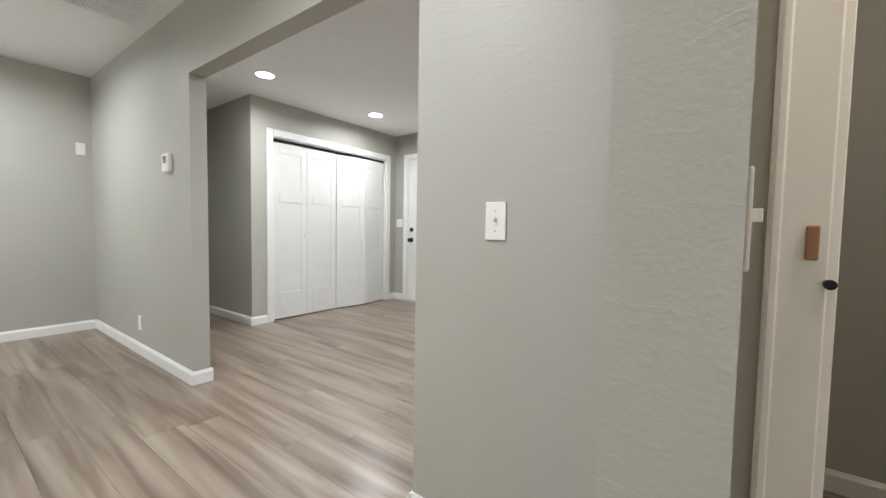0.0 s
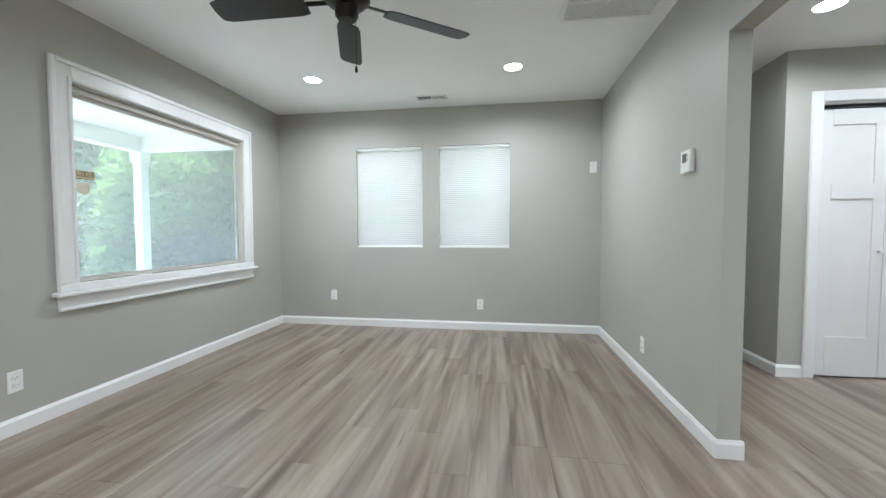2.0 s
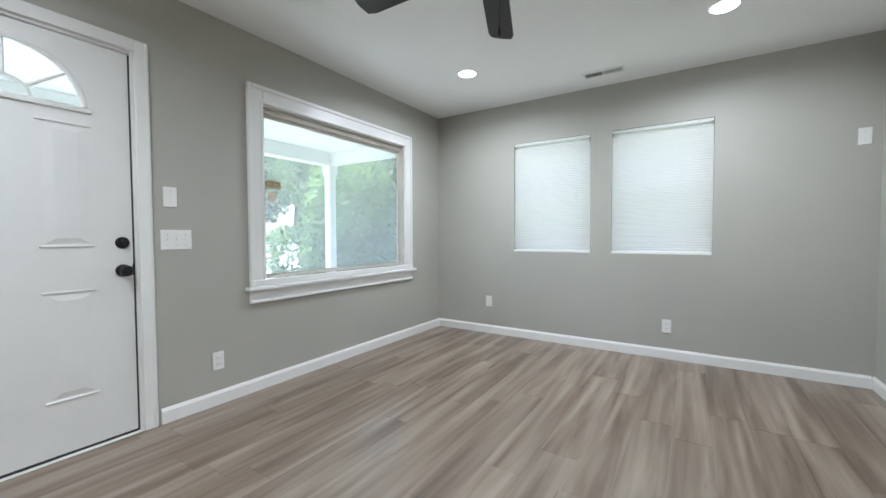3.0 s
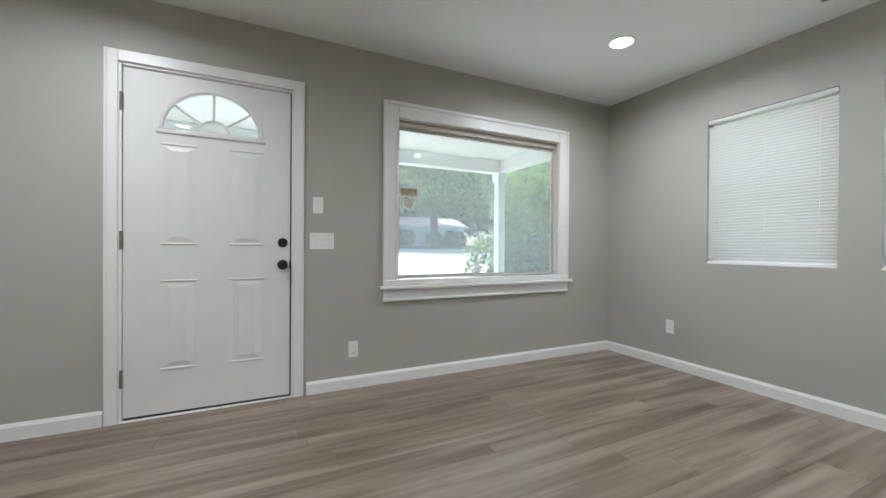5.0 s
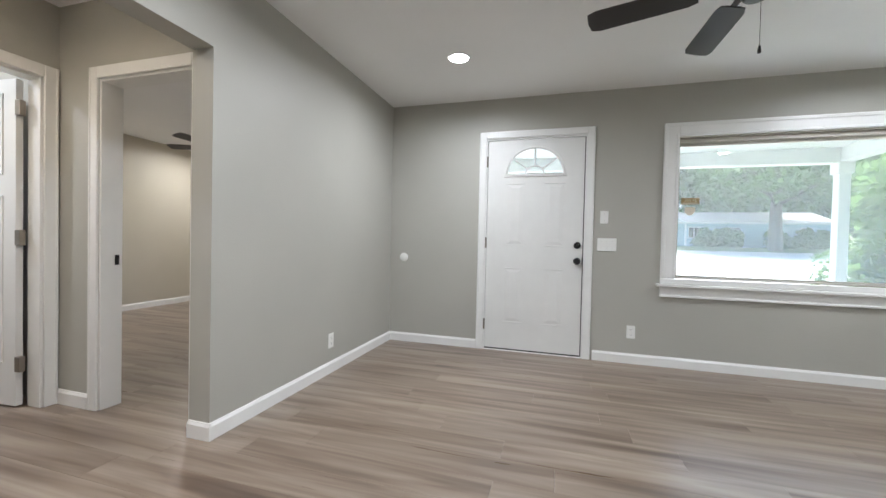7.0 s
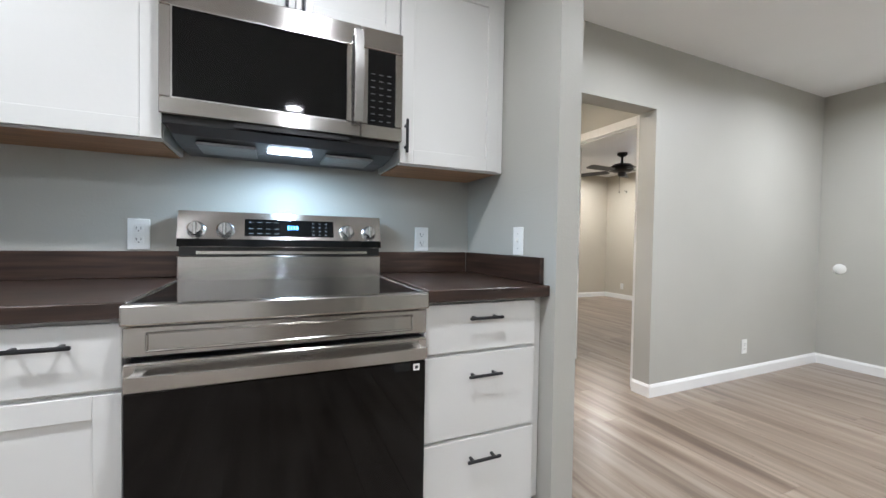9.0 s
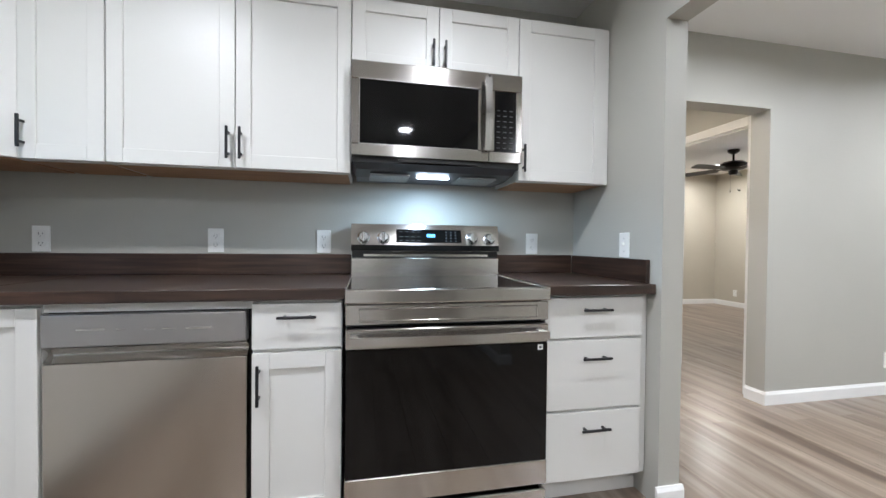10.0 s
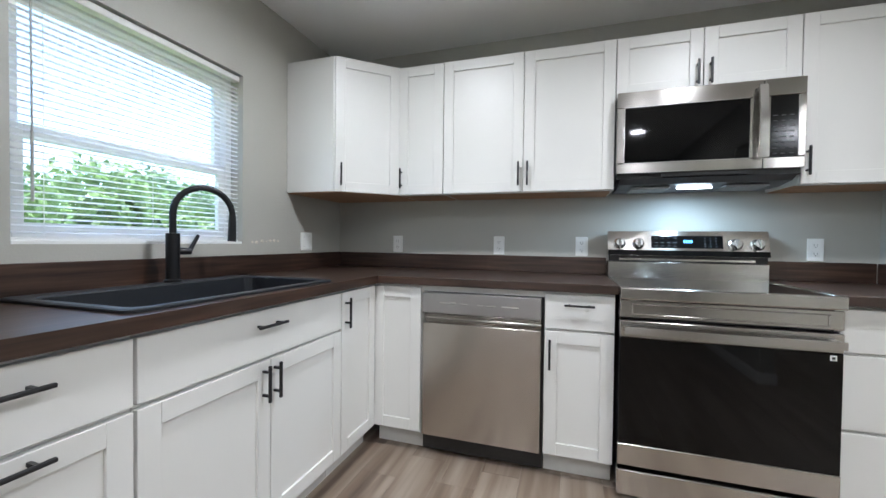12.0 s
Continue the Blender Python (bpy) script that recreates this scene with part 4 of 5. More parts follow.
def kitchen_range():
    r = thing("range", pose(XK, 2.948, 0, 0, 0, E_), "stainless steel freestanding electric range with glass cooktop", "range")
    w = 0.757
    part("body", boxed((0.002, w - 0.002, -0.62, -0.03, 0.06, 0.885), bev=0.003), BENAMEL, r)
    part("cooktop", boxed((0.004, w - 0.004, -0.655, -0.10, 0.896, 0.908), bev=0.002), BGLASS, r, "black ceramic glass cooktop")
    part("cooktop_trim", boxed((-0.002, w + 0.002, -0.69, -0.652, 0.862, 0.912), (-0.002, 0.006, -0.652, -0.10, 0.886, 0.912), (w - 0.006, w + 0.002, -0.652, -0.10, 0.886, 0.912), bev=0.005, seg=2), STEEL, r, "stainless cooktop rim")
    fp = part("front_panel", boxed((0.0, w, -0.675, -0.62, 0.785, 0.858), bev=0.003), STEEL, r, "stainless front panel with pressed recess")
    bm = bmesh.new()
    for b in ((0.045, w - 0.045, 0.797, 0.802), (0.045, w - 0.045, 0.84, 0.845), (0.045, 0.05, 0.802, 0.84), (w - 0.05, w - 0.045, 0.802, 0.84)):
        box(bm, b[0], b[1], -0.681, -0.673, b[2], b[3], bev=0.002)
    part("pressed_rim", bm, STEEL, fp)
    door = part("oven_door", boxed((0.002, w - 0.002, -0.665, -0.622, 0.15, 0.772), bev=0.004), BENAMEL, r)
    part("door_top", boxed((0.0, w, -0.678, -0.66, 0.70, 0.772), bev=0.004), STEEL, door, "stainless door rail")
    part("door_glass", boxed((0.002, w - 0.002, -0.675, -0.664, 0.246, 0.699), bev=0.001), BGLASS, door, "black oven door glass")
    part("door_bottom", boxed((0.0, w, -0.678, -0.66, 0.152, 0.2455), bev=0.003), STEEL, door, "stainless lower door rail")
    bm = bmesh.new()
    n = 14
    prof = [(0.015 + (w - 0.03) * k / n, -0.722 - 0.012 * math.sin(math.pi * k / n)) for k in range(n + 1)]
    prism(bm, prof + [(x, y + 0.012) for x, y in reversed(prof)], 0.723, 0.752, "z")
    for x in (0.018, w - 0.042):
        box(bm, x, x + 0.024, -0.72, -0.675, 0.727, 0.748)
    part("door_handle", bm, CHROME, door, "bowed stainless handle")
    part("label", boxed((w - 0.042, w - 0.022, -0.6762, -0.6752, 0.672, 0.692)), PLATE, door, "small white sticker")
    part("label_mark", boxed((w - 0.037, w - 0.027, -0.6768, -0.6763, 0.677, 0.687)), SLOT, door)
    part("drawer", boxed((0.0, w, -0.672, -0.622, 0.02, 0.13), bev=0.004), STEEL, r, "stainless storage drawer front")
    part("riser", boxed((0.0, w, -0.112, -0.03, 0.90, 1.0), bev=0.004), STEEL, r, "stainless rear riser")
    part("vent", boxed((0.005, w - 0.005, -0.1, -0.03, 1.001, 1.035)), BENAMEL, r, "black oven vent slot")
    part("vent_lip", boxed((0.06, w - 0.06, -0.106, -0.1, 1.006, 1.018)), STEEL, r)
    bm = bmesh.new()
    prism(bm, [(-0.118, 1.034), (-0.09, 1.034), (-0.03, 1.036), (-0.03, 1.166), (-0.082, 1.168)], 0.0, w, "x")
    bg = part("control_panel", bm, STEEL, r, "stainless control panel")
    tilt = math.degrees(math.atan2(0.036, 0.134))
    part("display", boxed((0.22, 0.555, -0.003, 0.004, 0.044, 0.112)), BGLASS, bg, "black glass display").matrix_basis = pose(0, -0.118, 1.034, -tilt)
    part("lower_strip", boxed((0.001, w - 0.001, -0.002, 0.004, 0.001, 0.03)), BGLASS, bg, "black glass strip").matrix_basis = pose(0, -0.118, 1.034, -tilt)
    part("digits", boxed(*((0.375 + k * 0.011, 0.382 + k * 0.011, -0.0042, -0.0032, 0.072, 0.088) for k in range(4))), DISPLAY, bg, "blue lit clock digits").matrix_basis = pose(0, -0.118, 1.034, -tilt)
    marks = [(0.235 + 0.03 * k, 0.252 + 0.03 * k, -0.0042, -0.0032, z, z + 0.003) for k in range(4) for z in (0.052, 0.072, 0.098)]
    marks += [(0.47 + 0.025 * k, 0.478 + 0.025 * k, -0.0042, -0.0032, z, z + 0.004) for k in range(3) for z in (0.05, 0.066, 0.082, 0.098)]
    for mk in marks:
        part("legend", boxed(mk), MARK, bg, "pale printed legend").matrix_basis = pose(0, -0.118, 1.034, -tilt)
    for x in (0.06, 0.155, 0.61, 0.705):
        bm = bmesh.new()
        lathe(bm, [(0.031, 0), (0.031, 0.006), (0.026, 0.009), (0.024, 0.03), (0.02, 0.034), (0, 0.034)], 24, pose(x, -0.101, 1.097, 90 - tilt, 0, 0))
        k = part("knob", bm, CHROME, r, "round brushed metal knob", True)
        part("grip", boxed((x - 0.006, x + 0.006, -0.145, -0.132, 1.078, 1.128), bev=0.003), CHROME, k)
    for x in (0.06, w - 0.06):
        for y in (-0.58, -0.08):
            bm = bmesh.new()
            lathe(bm, [(0.02, 0), (0.02, 0.05), (0.012, 0.062)], 12, pose(x, y, 0))
            part("foot", bm, BENAMEL, r)


kitchen_range()


def microwave():
    m = thing("microwave", pose(XK, 2.943, 1.415, 0, 0, E_), "stainless over-the-range microwave with black door glass", "microwave")
    w, h, d = 0.757, 0.421, 0.385
    part("body", boxed((0.002, w - 0.002, -d + 0.03, -0.003, 0.0, h - 0.001), bev=0.003), BENAMEL, m)
    bm = boxed((0, 0.6, -d, -d + 0.032, 0.024, 0.074), (0, 0.6, -d, -d + 0.032, 0.345, h), (0, 0.032, -d, -d + 0.032, 0.074, 0.345), (0.55, 0.6, -d, -d + 0.032, 0.074, 0.345), bev=0.003)
    dr = part("door", bm, STEEL, m, "stainless microwave door frame")
    part("door_glass", boxed((0.03, 0.552, -d + 0.003, -d + 0.02, 0.072, 0.347)), BGLASS, dr, "black mirror-like door glass")
    part("glass_edge", boxed((0.034, 0.548, -d - 0.002, -d + 0.004, 0.071, 0.0755), (0.034, 0.548, -d - 0.002, -d + 0.004, 0.3435, 0.348), (0.0305, 0.035, -d - 0.002, -d + 0.004, 0.071, 0.348)), CHROME, dr)
    bm = boxed((0.602, w, -d + 0.001, -d + 0.032, 0.024, 0.074), (0.602, w, -d + 0.001, -d + 0.032, 0.345, h), (0.602, 0.628, -d + 0.001, -d + 0.032, 0.074, 0.345), (w - 0.03, w, -d + 0.001, -d + 0.032, 0.074, 0.345), bev=0.003)
    part("control_frame", bm, STEEL, m, "stainless control frame")
    cp = part("control_panel", boxed((0.626, w - 0.028, -d + 0.003, -d + 0.02, 0.072, 0.347)), KEYPAD, m, "black glass keypad")
    keys = [(0.637 + 0.03 * i, 0.652 + 0.03 * i, -d + 0.0018, -d + 0.0028, 0.088 + 0.024 * j, 0.0915 + 0.024 * j) for i in range(3) for j in range(8)]
    print_grey = plain("key_print", (0.07, 0.07, 0.07), 0.5)
    for k in keys:
        part("key", boxed(k), print_grey, cp, "grey printed key")
    bm = bmesh.new()
    n = 12
    prof = [(-d - 0.03 - 0.016 * math.sin(math.pi * k / n), 0.07 + 0.32 * k / n) for k in range(n + 1)]
    prism(bm, prof + [(y + 0.012, z) for y, z in reversed(prof)], 0.572, 0.602, "x")
    box(bm, 0.576, 0.598, -d - 0.03, -d + 0.004, 0.072, 0.095, bev=0.002)
    box(bm, 0.576, 0.598, -d - 0.03, -d + 0.004, 0.365, 0.388, bev=0.002)
    part("handle", bm, CHROME, m, "bowed stainless door handle", True)
    bm = bmesh.new()
    prism(bm, [(-d + 0.012, 0.0), (-0.004, 0.0), (-0.004, -0.03), (-0.2, -0.036), (-d + 0.06, -0.022)], 0.02, w - 0.02, "x")
    hood = part("vent_base", bm, plain("hood_grey", (0.10, 0.10, 0.105), 0.45, metal=0.4), m, "dark grey vent base")
    for x in (0.08, 0.49):
        part("grease_filter", boxed((x, x + 0.18, -0.29, -0.12, -0.041, -0.03), bev=0.003), MESHGREY, hood, "aluminium mesh grease filter")
    part("light_lens", boxed((0.295, 0.445, -0.264, -0.247, -0.04, -0.034)), HOODLED, hood, "lit cool white hood lamp")
    part("button", boxed((0.2, 0.56, -d + 0.003, -d + 0.01, 0.006, 0.02)), BENAMEL, m)
    area("hood_lamp", pose(XK - 0.32, 2.573, 1.365), 0.95, 0.2, 0.05, (0.64, 0.85, 1.0), "RECTANGLE", 180)


microwave()


def dishwasher():
    d = thing("dishwasher", pose(XK, 3.871, 0, 0, 0, E_), "stainless steel built-in dishwasher with pocket handle", "dishwasher")
    w = 0.598
    part("tub", boxed((0.0, w + 0.008, -0.585, -0.02, 0.02, 0.838)), BENAMEL, d, "black tub sides")
    part("panel", boxed((0.004, w - 0.004, -0.622, -0.59, 0.105, 0.684), bev=0.004, seg=2), STEELV, d, "stainless door panel")
    part("fascia", boxed((0.004, w - 0.004, -0.627, -0.59, 0.735, 0.838), bev=0.004, seg=2), plain("steel_fascia", (0.38, 0.37, 0.365), 0.33, metal=0.9), d, "grey steel control strip")
    bm = bmesh.new()
    n = 8
    prof = [(-0.622 + 0.028 * math.sin(math.pi * k / n), 0.685 + 0.048 * k / n) for k in range(n + 1)]
    prism(bm, prof + [(-0.59, 0.733), (-0.59, 0.685)], 0.004, w - 0.004, "x")
    part("pocket_handle", bm, STEEL, d, "scooped stainless pocket handle", True)
    marks = [(0.10, 0.18, -0.6285, -0.6268, 0.787, 0.793), (0.21, 0.24, -0.6285, -0.6268, 0.788, 0.79), (0.29, 0.32, -0.6285, -0.6268, 0.786, 0.788), (0.34, 0.38, -0.6285, -0.6268, 0.786, 0.788), (0.41, 0.49, -0.6285, -0.6268, 0.783, 0.789)]
    for mk in marks:
        part("button", boxed(mk), CHROME, d, "small raised button")
    part("kick_plate", boxed((0.002, w + 0.006, -0.545, -0.53, 0.004, 0.1)), BENAMEL, d, "black kick plate")


dishwasher()


# ---- plates, detectors, lamps ----
def outlet(m, label="white duplex wall outlet"):
    o = thing("wall_outlet", m, label, "outlet", "wall outlets")
    part("plate", boxed((-0.035, 0.035, -0.006, -0.0005, -0.0575, 0.0575), bev=0.003, seg=2), PLATE, o)
    for z in (-0.021, 0.021):
        s = part("socket", boxed((-0.017, 0.017, -0.0078, -0.005, z - 0.015, z + 0.015), bev=0.003), PLATE, o)
        part("slot", boxed((-0.008, -0.006, -0.0082, -0.0075, z - 0.003, z + 0.007), (0.006, 0.008, -0.0082, -0.0075, z - 0.003, z + 0.006), (-0.002, 0.002, -0.0082, -0.0075, z - 0.011, z - 0.007)), SLOT, s)
    return o


def switch(m, gangs=1, toggle=True, label="white wall switch plate"):
    o = thing("light_switch", m, label, "switch", "light switches")
    w = 0.035 + 0.023 * (gangs - 1)
    part("plate", boxed((-w, w, -0.006, -0.0005, -0.0575, 0.0575), bev=0.003, seg=2), PLATE, o)
    for k in range(gangs):
        x = (k - (gangs - 1) / 2) * 0.046
        if toggle:
            part("toggle", boxed((x - 0.004, x + 0.004, -0.017, -0.005, -0.002, 0.013), (x - 0.006, x + 0.006, -0.0072, -0.005, -0.013, 0.013), bev=0.001), PLATE, o)
        for z in (-0.03, 0.03):
            part("screw", boxed((x - 0.0025, x + 0.0025, -0.0068, -0.0055, z - 0.0025, z + 0.0025), bev=0.0008), SCREW, o)
    return o


outlet(pose(-2.055, YS, 0.28, 0, 0, S))
outlet(pose(XW, -1.343, 0.35, 0, 0, W_))
outlet(pose(XW, 0.351, 0.282, 0, 0, W_))
outlet(pose(-3.353, YD, 0.255, 0, 0, N))
outlet(pose(XE, -0.885, 0.252, 0, 0, E_))
for y in (1.958, 3.085, 3.583, 4.289):
    outlet(pose(XK, y, 1.077, 0, 0, E_), "white duplex outlet above the backsplash")
switch(pose(-0.19, YN, 1.086), 2, False, "white two-gang blank switch plate by the sink window")
switch(pose(-0.255, YK, 1.075, 0, 0, S), 1, True, "white switch plate at the end of the counter")
switch(pose(-0.17, YD, 1.07, 0, 0, N), 1, True, "white toggle switch on the partition wall")
switch(pose(-1.835, YS, 1.052, 0, 0, S), 3, True, "white three-gang switch plate by the front door")
switch(pose(-1.808, YS, 1.298, 0, 0, S), 1, False, "white blank plate above the switches")
switch(pose(XW, 1.514, 1.745, 0, 0, W_), 1, False, "white blank plate on the wall")
switch(pose(-3.478, YN, 1.118), 2, True, "white two-gang switch plate by the back door")
switch(pose(0.41, 1.125, 1.06, 0, 0, W_), 1, True, "white toggle switch beside the hall opening")
outlet(pose(3.835, -3.58, 0.24, 0, 0, S))
hook = thing("wall_hook", pose(3.79, -3.58, 2.06, 0, 0, S), "small black hook on the bedroom wall", "hook")
bm = bmesh.new()
lathe(bm, [(0.016, 0), (0.016, 0.005), (0.006, 0.008), (0, 0.009)], 14, pose(0, -0.0005, 0, 90, 0, 0))
part("rose", bm, BLACK, hook, smooth=True)
bm = bmesh.new()
tube(bm, [(0, -0.006, 0), (0, -0.03, -0.006), (0, -0.042, 0.006), (0, -0.044, 0.02)], 0.005, 8)
part("arm", bm, BLACK, hook, smooth=True)

bm = bmesh.new()
lathe(bm, [(0.045, 0), (0.045, 0.004), (0.04, 0.008), (0, 0.009)], 28, pose(0.126, YS, 0.876, -90, 0, 0))
tagged(new("cover_plate", finish("cover_plate", bm, PLATE, True)), "round white blank cover on the wall", "cover plate")

t = thing("thermostat", pose(-2.695, YD, 1.46), "white wall thermostat with small grey screen", "thermostat")
part("case", boxed((-0.056, 0.056, -0.03, -0.0005, -0.062, 0.062), bev=0.008, seg=2), PLATE, t)
part("screen", boxed((-0.026, 0.02, -0.0315, -0.029, -0.005, 0.042)), plain("lcd_grey", (0.11, 0.12, 0.11), 0.25), t, "dark grey screen")
part("buttons", boxed((0.028, 0.04, -0.0325, -0.029, 0.0, 0.012), (0.028, 0.04, -0.0325, -0.029, 0.022, 0.034), bev=0.001), SCREW, t)

bm = bmesh.new()
lathe(bm, [(0.065, 0), (0.065, -0.018), (0.055, -0.034), (0.02, -0.036), (0, -0.036)], 28, pose(1.36, 0.34, CH))
tagged(new("smoke_detector", finish("smoke_detector", bm, PLATE, True)), "round white smoke detector on the hall ceiling", "detector")

random.seed(5)
for k, x in enumerate((-0.44, -0.47, -0.5, -0.53, -0.56, -0.6, -0.63)):
    bm = bmesh.new()
    r = random.uniform(0.004, 0.009)
    lathe(bm, [(r, 0), (r * 0.8, 0.0015), (0, 0.002)], 8, pose(x, YN, 1.085 + random.uniform(-0.006, 0.006), 90, 0, 0) @ Matrix.Diagonal((1.6, 1, 1, 1)))
    tagged(new("plaster_chip", finish("plaster_chip", bm, PATCH)), "small chipped spot of bare plaster on the wall", "wall chip", "plaster chips")
bm = bmesh.new()
lathe(bm, [(0.012, 0), (0.009, 0.0015), (0, 0.002)], 10, pose(XE, 1.4, 1.46, 90, 0, -90))
tagged(new("plaster_chip", finish("plaster_chip", bm, PATCH)), "small filled spot on the wall", "wall chip", "plaster chips")


def can_light(x, y, z, power, color=(1.0, 0.965, 0.92), spread=166):
    c = thing("recessed_light", pose(x, y, z), "round recessed ceiling light, lit warm white", "ceiling light", "recessed lights")
    bm = bmesh.new()
    lathe(bm, [(0.088, 0), (0.088, -0.003), (0.083, -0.006), (0.074, -0.005), (0.072, 0.001)], 32)
    part("trim_ring", bm, TRIM, c, smooth=True)
    bm = bmesh.new()
    lathe(bm, [(0.0735, -0.001), (0.07, -0.004), (0, -0.0045)], 32)
    part("lens", bm, LAMP, c, "lit round lens", True)
    area("can_lamp", pose(x, y, z - 0.012), power, 0.14, 0, color, "DISK", spread)


LR_W, KT_W = 4.5, 2.9
for x in (-3.69, -0.655):
    for y in (-1.097, 0.667):
        can_light(x, y, CL, LR_W)
for x, y in ((-2.96, 2.43), (-3.02, 3.82)):
    can_light(x, y, CK, KT_W)
for y in (2.45, 3.80):
    can_light(-1.05, y, CK, KT_W)

# unseen fixtures, added to brighten the hall, back room and bathroom
can_light(0.95, 1.22, CH, 2.3, (1.0, 0.78, 0.56))
can_light(1.5, 2.3, CH, 1.0, (1.0, 0.8, 0.6))
can_light(2.4, 0.85, CH, 5.0, (1.0, 0.95, 0.9))

# return-air grille and supply register on the living room ceiling
g = thing("return_air_grille", pose(-2.83, 1.222, CL), "white louvred return-air grille on the ceiling", "vent")
part("frame", boxed((-0.213, -0.185, -0.29, 0.29, -0.012, -0.0005), (0.185, 0.213, -0.29, 0.29, -0.012, -0.0005), (-0.185, 0.185, -0.29, -0.262, -0.012, -0.0005), (-0.185, 0.185, 0.262, 0.29, -0.012, -0.0005), (-0.008, 0.008, -0.262, 0.262, -0.01, -0.001), bev=0.002), TRIM, g)
part("backing", boxed((-0.186, 0.186, -0.263, 0.263, -0.0016, -0.0004)), KICK, g, "grey duct behind the louvres")
bm = boxed((-0.176, 0.176, -0.0008, 0.0008, -0.0055, 0.0055))
slat = finish("louvre", bm, TRIM)
for k in range(34):
    ob = new("louvre", slat)
    ob.parent = g
    ob.matrix_basis = pose(0, -0.255 + k * 0.0153, -0.0072, 38, 0, 0)
g = thing("ceiling_register", pose(-4.295, -0.125, CL), "small white supply register on the ceiling", "vent")
part("frame", boxed((-0.06, -0.045, -0.16, 0.16, -0.009, -0.0005), (0.045, 0.06, -0.16, 0.16, -0.009, -0.0005), (-0.045, 0.045, -0.16, -0.145, -0.009, -0.0005), (-0.045, 0.045, 0.145, 0.16, -0.009, -0.0005), (-0.045, 0.045, -0.01, 0.01, -0.008, -0.0005), bev=0.002), TRIM, g)
# flat near-black sheet paints the shade of the duct
part("backing", boxed((-0.046, 0.046, -0.146, 0.146, -0.0015, -0.0004)), SLOT, g, "dark sheet painting the shaded duct behind the louvres")
slat = finish("louvre", boxed((-0.044, 0.044, -0.0008, 0.0008, -0.004, 0.004)), TRIM)
for k in range(20):
    ob = new("louvre", slat)
    ob.parent = g
    ob.matrix_basis = pose(0, -0.138 + k * 0.0145, -0.0052, 40 if k < 10 else -40, 0, 0)


def ceiling_fan(x, y, z, drop, first, label="dark five-blade ceiling fan with pull chain", reach=0.66, girth=1.0):
    f = thing("ceiling_fan", pose(x, y, z), label, "ceiling fan")
    bm = bmesh.new()
    lathe(bm, [(0.07, 0), (0.07, -0.03), (0.03, -0.06), (0, -0.06)], 24)
    part("canopy", bm, BRONZE, f, smooth=True)
    bm = bmesh.new()
    tube(bm, [(0, 0, -0.05), (0, 0, -drop + 0.02)], 0.013, 12)
    part("downrod", bm, BRONZE, f, smooth=True)
    bm = bmesh.new()
    lathe(bm, [(0.03, -drop + 0.05), (0.085 * girth, -drop + 0.03), (0.11 * girth, -drop), (0.11 * girth, -drop - 0.05), (0.085 * girth, -drop - 0.075), (0.06, -drop - 0.085), (0, -drop - 0.085)], 32)
    part("motor", bm, BRONZE, f, smooth=True)
    bm = bmesh.new()
    lathe(bm, [(0.045, -drop - 0.08), (0.055, -drop - 0.09), (0.055, -drop - 0.125), (0.04, -drop - 0.145), (0, -drop - 0.148)], 24)
    part("switch_housing", bm, BRONZE, f, smooth=True)
    zb = -drop - 0.062
    for k in range(5):
        a = first + 72 * k
        bm = bmesh.new()
        out = [(0.2, -0.05), (0.24, -0.062), (reach - 0.04, -0.068), (reach, -0.055), (reach + 0.008, 0.0), (reach, 0.055), (reach - 0.04, 0.068), (0.24, 0.062), (0.2, 0.05)]
        prism(bm, out, -0.003, 0.003, "z")
        bl = part("blade", bm, FANBLADE, f, "dark wooden fan blade")
        bl.matrix_basis = pose(0, 0, zb, 0, 0, a) @ pose(0, 0, 0, 12, 0, 0)
        bm = boxed((0.085, 0.22, -0.014, 0.014, 0.003, 0.009), (0.2, 0.275, -0.035, 0.035, 0.0035, 0.007), bev=0.002)
        part("bracket", bm, BRONZE, bl)
    bm = bmesh.new()
    tube(bm, [(0.0, 0.045, -drop - 0.12), (0.0, 0.045, -drop - 0.36)], 0.0012, 6)
    lathe(bm, [(0.001, 0), (0.004, -0.006), (0.007, -0.026), (0.0065, -0.034), (0, -0.036)], 12, pose(0, 0.045, -drop - 0.355))
    part("pull_chain", bm, BRONZE, f, "thin pull chain with dark fob")
    return f


ceiling_fan(-2.17, -0.15, CL, 0.215, 128)
ceiling_fan(2.6, -2.1, CH - 0.005, 0.2, 20, "dark five-blade ceiling fan in the bedroom", 0.66, 1.45)
# second and third are unseen, added symmetrically to light the bedroom
for x, y in ((3.55, -2.8), (1.3, -2.8), (3.55, -0.75)):
    can_light(x, y, CH - 0.005, 4.2, (1.0, 0.92, 0.8))


